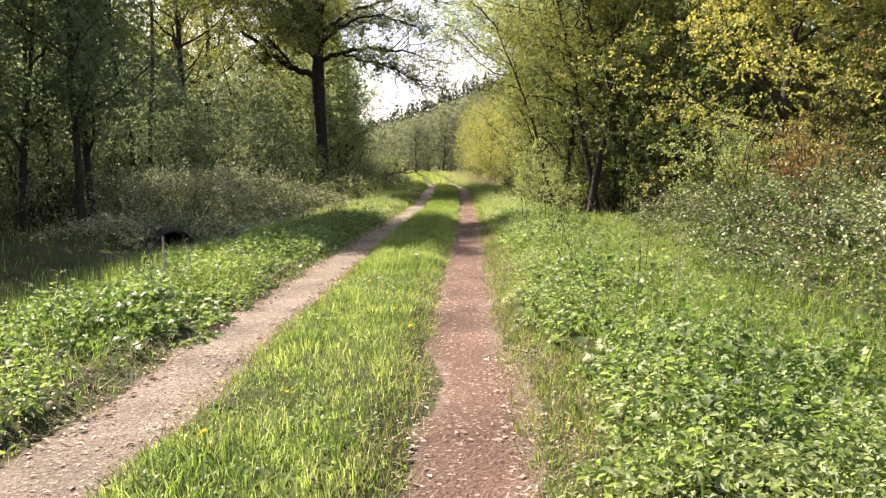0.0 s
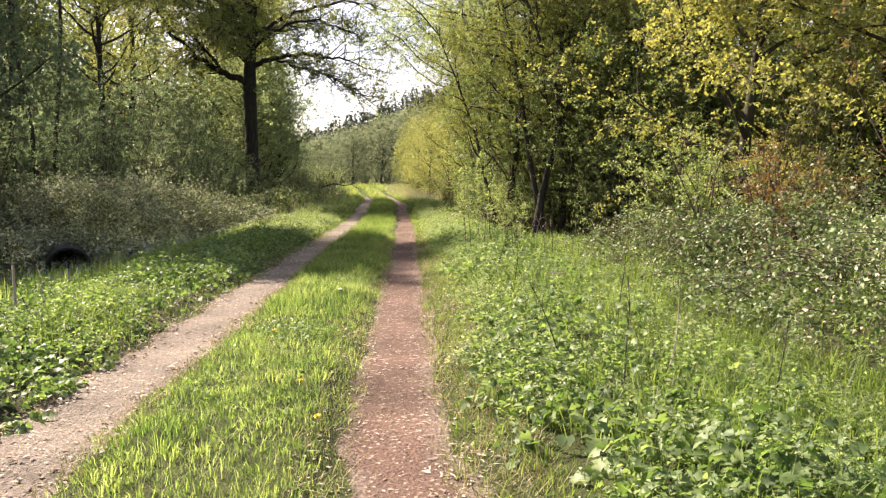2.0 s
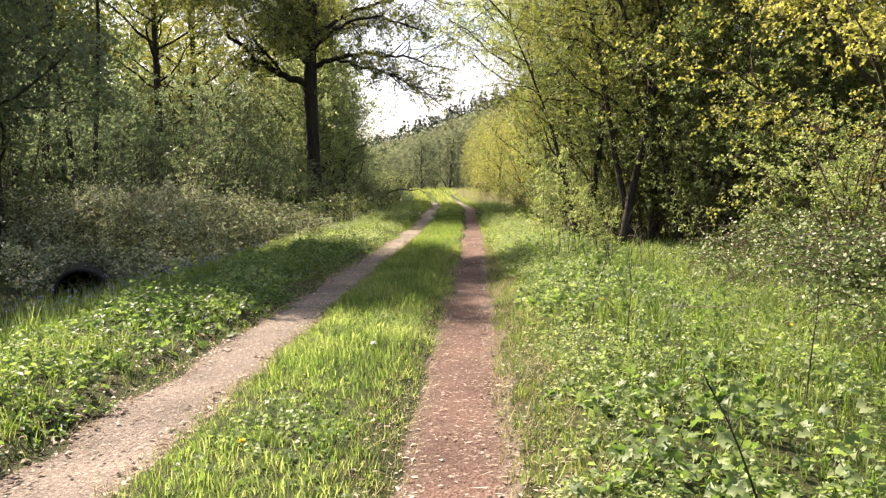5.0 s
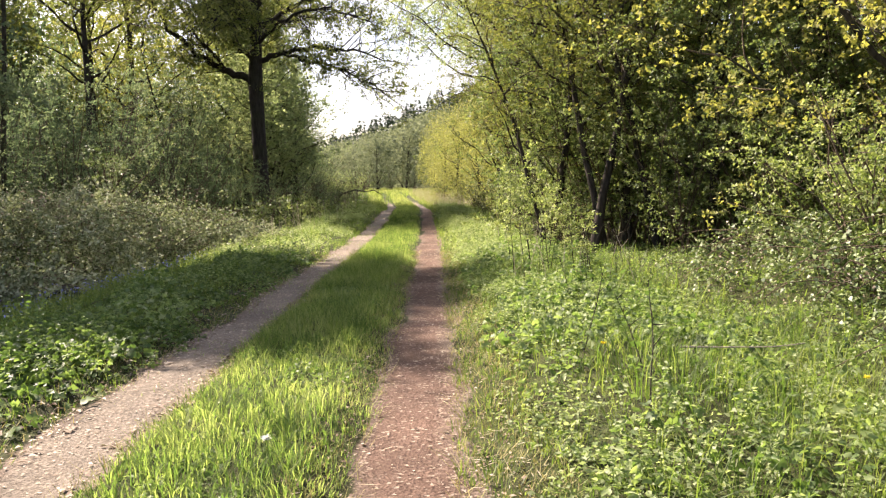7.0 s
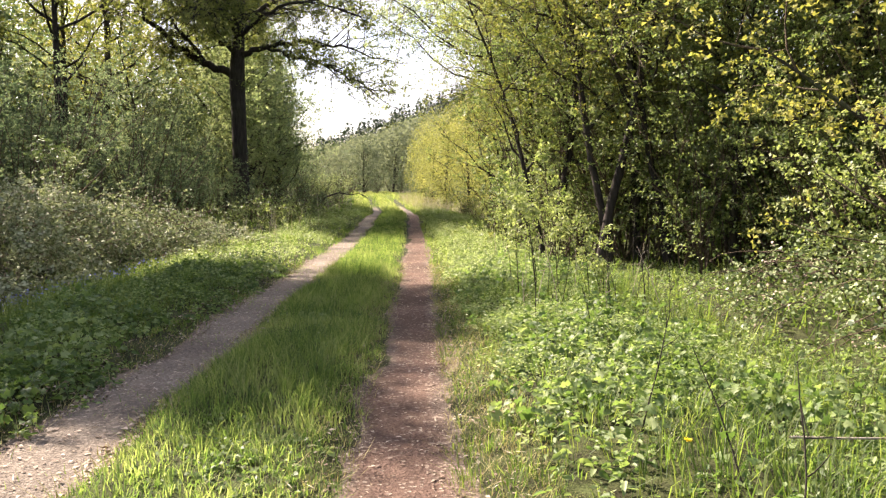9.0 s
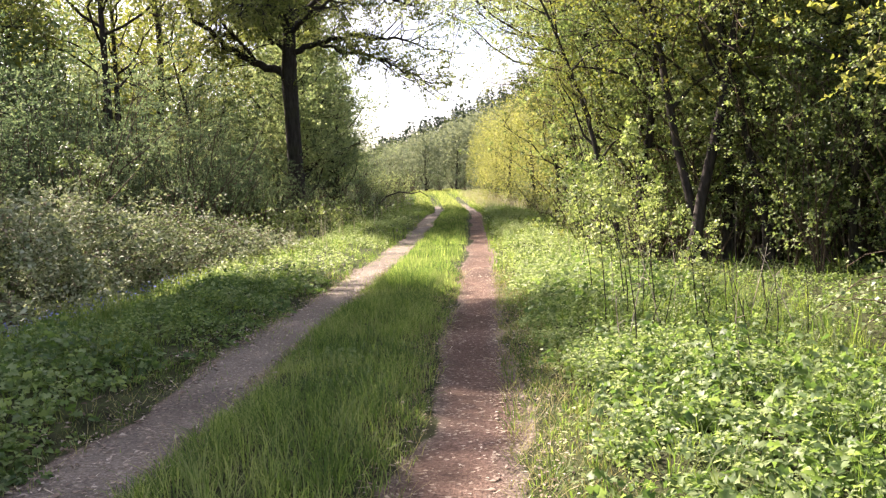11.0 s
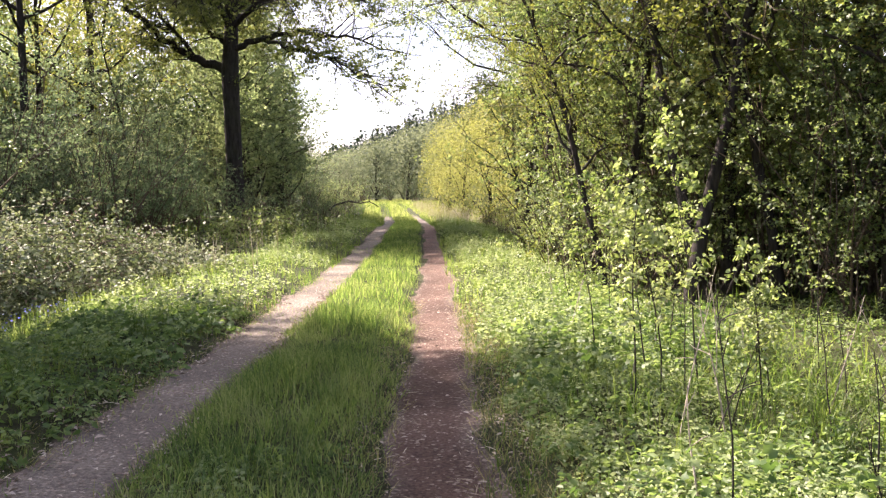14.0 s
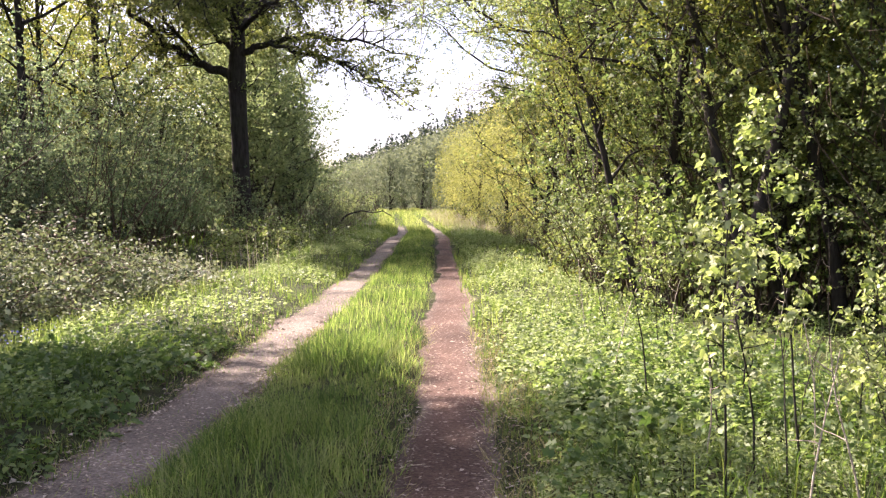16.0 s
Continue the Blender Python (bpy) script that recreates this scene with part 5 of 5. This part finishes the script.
    for x, y, size in [(8.6, 30.5, 1.0), (10.8, 32.0, 1.1), (8.4, 37.0, 1.2), (11.2, 36.5, 1.2), (13.5, 33.5, 1.2), (12.0, 25.8, 1.0), (14.8, 30.0, 1.2), (15.5, 22.0, 1.1), (11.8, 22.8, 0.9), (5.0, 40.0, 1.0),
                       (13.0, 18.5, 1.0), (10.4, 15.2, 0.9), (12.0, 12.2, 1.0), (17.5, 27.0, 1.3), (18.0, 34.0, 1.4), (8.8, 41.5, 1.3), (14.5, 39.0, 1.4), (9.2, 25.8, 0.85), (10.0, 10.2, 0.9)]:
        again(shade, x, y, rng.uniform(0, 360), size)
    put(make_bush("hawthorn_bush", 341, "yellow-green hawthorn bush above the brambles", BRIGHT_LEAF, 2.5, 1.0, 20, 4600, 0.062, 0.13), 5.3, 20.6)
    put(make_bush("hawthorn_bush", 345, "upright yellow-green hawthorn shoots above the brambles", BRIGHT_LEAF, 2.5, 0.6, 14, 3000, 0.06, 0.09), 4.9, 19.0)
    put(make_bush("hawthorn_bush", 342, "yellow-green hawthorn bush above the brambles", YELLOW_LEAF, 3.0, 1.1, 22, 4400, 0.066, 0.14), 6.6, 19.8)
    put(make_bush("bronze_bush", 343, "bronze-leaved bush among the brambles", RUST_LEAF, 2.1, 0.8, 18, 2600, 0.07, 0.12), 5.6, 17.4)
    put(make_bush("bronze_bush", 344, "thin olive-brown bush behind the brambles", RUST_LEAF, 3.4, 1.3, 24, 2600, 0.08, 0.2), 7.6, 15.8)
    label = "sunlit bramble mound with pale small leaves"
    for i, (x, y, rx, ry, rz, n) in enumerate([(4.7, 12.2, 1.7, 2.0, 1.25, 9000), (5.0, 16.2, 1.7, 1.9, 1.45, 9000), (7.0, 13.0, 1.9, 2.4, 2.0, 9000), (4.7, 20.2, 1.5, 1.8, 1.15, 7000),
                                               (7.4, 18.0, 2.0, 2.2, 2.2, 8000), (7.4, 22.8, 1.6, 1.6, 1.3, 5000), (5.6, 9.0, 1.5, 1.8, 1.5, 6000)]):
        put(make_bramble(351 + i, label, rx, ry, rz, int(n * 1.4), 0.05, SUN_BRAMBLE), x, y, 0, 1, -0.1)


build_east_wood()


# ---- saplings and stalks on the east verge ----
def make_sapling(seed, height, leaves, size=0.036):
    """A thin bare stem with tiers of drooping leaves on its upper part."""
    rng = np.random.default_rng(seed)
    sap = thing("sapling", Matrix(), "thin sapling with bright pale-green leaves in sunlight", "sapling", "saplings on the verge")
    stem = bent(rng, (0, 0, -0.05), (rng.normal() * 0.08, rng.normal() * 0.08, 1), height, 12, 0.05, 0.1)
    twigs, spots = [], [stem[-1], stem[-2]]
    for k in range(5, 12):
        for _ in range(3):
            tw = bent(rng, stem[k], rng.normal(size=3) * (1, 1, 0.3) + (0, 0, 0.5), 0.2 * rng.uniform(0.4, 1.2) * (1.35 - k / 14), 4, 0.2, 0.1)
            twigs.append((tw, np.linspace(0.003, 0.0015, 4), 3))
            spots.extend(tw[2:])
    trunk = part("stem", tubes("stem", [(stem, np.linspace(0.007, 0.002, 12), 6)]), BARK, sap)
    part("twig_mass", tubes("twig_mass", twigs), BARK, trunk, kind="stuff")
    part("leaves", mesh_of("leaves", *leaf_cloud(rng, np.array(spots), int(leaves * 1.9), 0.022, size, 0.25, 0.68, True)), BRIGHT_LEAF, trunk, kind="stuff")
    return sap


for i, (x, y, h, n) in enumerate([(1.22, 21.2, 1.95, 330), (0.68, 20.6, 1.55, 260), (0.92, 20.95, 1.35, 230), (1.55, 20.9, 1.15, 200), (1.78, 21.4, 0.8, 110), (1.02, 21.9, 1.6, 240),
                                  (0.75, 22.6, 1.5, 220), (1.35, 22.5, 1.35, 220), (1.15, 24.2, 1.5, 240), (0.9, 25.5, 1.3, 200), (1.95, 22.2, 1.0, 150)]):
    put(make_sapling(401 + i, h, n), x, y, 30 * i)


def make_stalk(seed, height, lean):
    rng = np.random.default_rng(seed)
    stalk = thing("dry_stalk", Matrix(), "bare dry plant stalk standing in the herbs", "stalk", "dry stalks")
    pts = bent(rng, (0, 0, -0.04), (lean * rng.normal(), lean * rng.normal(), 1), height, 8, 0.05)
    runs = [(pts, np.linspace(0.006, 0.002, 8), 6)]
    for k in (4, 5, 6):
        tw = bent(rng, pts[k], rng.normal(size=3) * 0.6 + (0, 0, 0.8), height * 0.15, 4, 0.15)
        runs.append((tw, np.linspace(0.003, 0.0015, 4), 4))
    part("stem", tubes("stem", runs), BARK if seed % 4 else DEAD, stalk)
    return stalk


for i, (x, y, h) in enumerate([(1.3, 9.4, 0.75), (1.62, 9.6, 0.8), (1.0, 9.9, 0.7), (2.1, 9.0, 0.7), (1.83, 12.0, 0.9), (0.63, 19.0, 0.6), (0.95, 13.4, 0.85), (1.2, 14.6, 0.7), (0.85, 15.2, 0.8),
                               (2.0, 22.5, 0.5), (1.5, 19.3, 0.8), (1.9, 19.8, 0.9), (1.2, 18.6, 0.6), (2.4, 20.6, 1.0), (2.7, 22.8, 1.1), (2.3, 24.6, 1.2), (3.0, 25.2, 1.4), (-3.3, 11.3, 0.6),
                               (-3.6, 10.6, 0.7), (-3.9, 12.2, 0.8), (-4.3, 9.6, 0.9), (-5.6, 33.5, 0.9), (-5.4, 36.5, 1.0), (-5.8, 39.0, 1.1), (1.1, 20.2, 0.7), (1.45, 21.6, 0.9)]):
    put(make_stalk(431 + i, h, 0.16), x, y, 77 * i)
stalk_rng = np.random.default_rng(470)
for i in range(26):
    y = stalk_rng.uniform(17.5, 26.0)
    put(make_stalk(800 + 2 * i + i % 3, stalk_rng.uniform(0.55, 1.15), 0.12), float(track_x(y)) + stalk_rng.uniform(1.0, 3.0), y, 50 * i)

# the white-tipped stub, the fallen stick and the pipe mouths in the ditch
def make_stake():
    stake = thing("broken_stake", Matrix(), "short pale broken stake on the bank", "stake")
    part("shaft", tubes("shaft", [(np.array([(0, 0, -0.1), (0.01, 0, 0.2), (0.0, 0.01, 0.5)]), np.array((0.016, 0.014, 0.012)), 7)]), DEAD, stake)
    return stake


put(make_stake(), -3.75, 11.6)


def make_stick():
    stick = thing("fallen_stick", Matrix(), "pale fallen stick lying in the herbs", "stick")
    rng = np.random.default_rng(471)
    part("branch", tubes("branch", [(bent(rng, (-0.45, 0, 0.26), (1, 0.05, -0.06), 0.95, 8, 0.025), np.linspace(0.007, 0.004, 8), 6)]), DEAD, stick)
    return stick


put(make_stick(), 1.95, 14.9, 4)


def make_bough():
    bough = thing("fallen_bough", Matrix(), "dark fallen bough arching low over the grass verge", "branch")
    rng = np.random.default_rng(472)
    pts = np.array([(-2.2, 0, -0.05), (-1.4, 0.1, 0.75), (-0.5, 0.1, 1.0), (0.3, 0, 0.85), (0.9, -0.1, 0.95), (1.5, -0.1, 0.6)])
    part("stem", tubes("stem", [(pts, np.linspace(0.07, 0.025, 6), 7)]), OAK_BARK, bough)
    for k in (1, 2, 3, 4):
        part("twig", tubes("twig", [(bent(rng, pts[k], rng.normal(size=3) + (0.3, 0, 0.6), 0.8, 5, 0.2), np.linspace(0.02, 0.006, 5), 5)]), OAK_BARK, bough)
    return bough


put(make_bough(), -7.4, 70.5, 4)


def make_pipe(r, length):
    pipe = thing("drain_pipe", Matrix(), "black drain pipe mouth half sunk in the ditch", "pipe", "pipes in the ditch")
    pts = np.array([(0, 0, r * 0.75), (0, length, r * 0.75)])
    outer = [(np.array([(0, 0, r * 0.75), (0, length * 0.5, r * 0.75), (0, length, r * 0.75)]), np.array((r, r, r)), 28)]
    shell = part("shell", tubes("shell", outer), PIPE, pipe)
    part("bore", tubes("bore", [(pts[::-1] + (0, 0.002, 0), np.array((r - 0.035, r - 0.035)), 28)]), PIPE, shell)
    ang = np.linspace(0, 2 * np.pi, 28, endpoint=False)
    ring = np.stack([np.cos(ang), 0 * ang, np.sin(ang)], -1)
    v = np.concatenate([ring * r, ring * (r - 0.035)]) + (0, 0, r * 0.75)
    k = np.arange(28)
    back = np.concatenate([ring * (r - 0.03), ring * 0.01]) + (0, length - 0.02, r * 0.75)
    part("end_plate", mesh_of("end_plate", back, np.stack([k, (k + 1) % 28, (k + 1) % 28 + 28, k + 28], -1)), PIPE, shell)
    part("rim", mesh_of("rim", v, np.stack([k, (k + 1) % 28, (k + 1) % 28 + 28, k + 28], -1)), PIPE, shell)
    return pipe


put(make_pipe(0.42, 2.0), -6.9, 20.0, 25, 1, -0.22)
put(make_pipe(0.22, 1.2), -6.1, 21.4, 20, 1, -0.06)
put(make_bramble(239, "low dark bramble tangle over the pipes", 1.3, 1.2, 0.75, 3600, 0.075), -7.4, 22.4, 0, 1, -0.1)


def build_flowers():
    rng = np.random.default_rng(481)
    x, y = spread(rng, 900, -6.3, -4.4, 16, 27)
    at = np.stack([x, y, ground_z(x, y) + rng.uniform(0.15, 0.34, len(x))], -1)
    stuff("bluebells", leaf_mesh("bluebells", rng, at, 0.03, 0.8, None, 0.8, 0.3), BLUE, "drift of blue bluebells in the shade of the bank", "flowers")
    x, y = spread(rng, 12000, -6.6, -4.2, 12, 34)
    stuff("ditch_grass", mesh_of("ditch_grass", *blades(rng, x, y, rng.uniform(0.1, 0.35, len(x)), 0.009, 0.7, False)), GRASS, "dark green grass and leaves in the ditch", "grass")


build_flowers()


def make_dandelion(seed, height, mat, label, r):
    rng = np.random.default_rng(seed)
    plant = thing("dandelion", Matrix(), label, "flower", "dandelions")
    stem = bent(rng, (0, 0, -0.02), (rng.normal() * 0.1, rng.normal() * 0.1, 1), height, 5, 0.05)
    stalk = part("stem", tubes("stem", [(stem, np.full(5, 0.003), 5)]), HERB, plant)
    az = rng.uniform(0, 6.283, 46)
    up = rng.uniform(-0.2, 0.9, 46)
    head = np.stack([np.cos(az), np.sin(az), up], -1)
    part("flower", mesh_of("flower", *leaf_quads(rng, np.repeat(stem[-1:], 46, 0), r, 0.35, head, 0.0, 0.6, 0.05)), mat, stalk)
    return plant


for i, (x, y) in enumerate([(-1.15, 5.6), (-0.95, 6.3), (-1.2, 10.6), (0.85, 14.4), (2.4, 14.2), (-0.55, 8.2), (-3.3, 14.8), (-0.75, 8.9)]):
    put(make_dandelion(501 + i, 0.16 if x < 0 else 0.3, YELLOW_PETAL, "yellow dandelion flower in the grass", 0.02), x, y)
put(make_dandelion(520, 0.22, WHITE_PETAL, "white dandelion clock in the grass", 0.022), -0.92, 12.74)


# ---- the distance ----
def build_distance():
    rng = np.random.default_rng(601)
    label = "far grey-green willow tree behind the meadow, paled for haze"
    kinds = [make_round_tree("far_tree", 611, label, HAZED_FAR_LEAF, 8.0, 3.2, 1900, 0.38, "far trees"),
             make_round_tree("far_tree", 612, label, HAZED_FAR_LEAF, 6.6, 3.0, 1800, 0.38, "far trees")]
    used = set()
    for x, y, k, size in [(-10.4, 112, 0, 0.92), (-7.2, 117, 0, 1.14), (-13.4, 116, 1, 0.84), (-16.0, 122, 0, 0.84), (-3.6, 119, 0, 1.3), (-18.5, 118, 0, 0.76), (-22.5, 118, 0, 0.76), (-12.0, 128, 0, 0.96),
                          (-27.0, 116, 0, 0.84), (-8.0, 130, 0, 1.12), (-16.8, 130, 1, 1.04), (-21.0, 130, 1, 0.92), (-0.8, 124, 0, 1.04), (-32.0, 124, 0, 0.88), (3.5, 130, 0, 1.12), (-26.0, 132, 1, 0.96), (-20.5, 106, 1, 0.60)]:
        turn = rng.uniform(0, 360)
        if k in used:
            again(kinds[k], x, y, turn, size)
        else:
            used.add(k)
            put(kinds[k], x, y, turn, size)
    # tall pale reeds and dry grass where the track opens out
    x, y = spread(rng, 1900, 0.5, 3.8, 52, 92)
    stuff("dry_reeds", mesh_of("dry_reeds", *blades(rng, x, y, rng.uniform(0.3, 0.95, len(x)), 0.016, 0.5, False)), STRAW, "tall pale dry grass beside the open meadow", "grass")
    x, y = spread(rng, 170, -5.4, -3.2, 30, 62)
    stuff("ditch_stalks", mesh_of("ditch_stalks", *blades(rng, x, y, rng.uniform(0.4, 1.1, len(x)), 0.013, 0.4, False)), STRAW, "thin dry stalks standing along the ditch", "stalks")
    # broadleaved wood on the slope below the conifers
    n = 330
    y, x = rng.uniform(142, 285, n), rng.uniform(-80, 30, n)
    base = np.stack([x, y, ground_z(x, y) + 2.6], -1)
    u = unit(rng.normal(size=(n, 150, 3)))
    at = base[:, None] + u * (4.2, 4.2, 3.8) * rng.uniform(0.55, 1.1, (n, 150, 1))
    stuff("slope_wood", leaf_mesh("slope_wood", rng, at.reshape(-1, 3), 1.05, 0.7, None, 0.3, 0.4, small=True), HAZED_FAR_LEAF, "grey-green broadleaved wood on the far slope, paled for haze", "wood")
    # conifers on the hill: one mass of spires, each with ragged tiers
    n = 430
    y = rng.uniform(278, 330, n)
    x = rng.uniform(-80, 40, n)
    h = rng.uniform(8, 12.5, n)
    base = np.stack([x, y, ground_z(x, y)], -1)
    f = rng.uniform(0.08, 1.0, (n, 120))
    az = rng.uniform(0, 6.283, f.shape)
    r = (1 - f) * 3.2 * rng.uniform(0.4, 1.1, f.shape) + 0.15
    at = base[:, None] + np.stack([np.cos(az) * r, np.sin(az) * r, f * h[:, None]], -1)
    head = np.stack([np.cos(az), np.sin(az), -0.15 + 0 * az], -1)
    stuff("conifer_wood", leaf_mesh("conifer_wood", rng, at.reshape(-1, 3), 1.0, 0.6, head.reshape(-1, 3), 0.3, 0.4, small=True), PINE_LEAF, "dark conifer wood on the far hill", "wood")


build_distance()
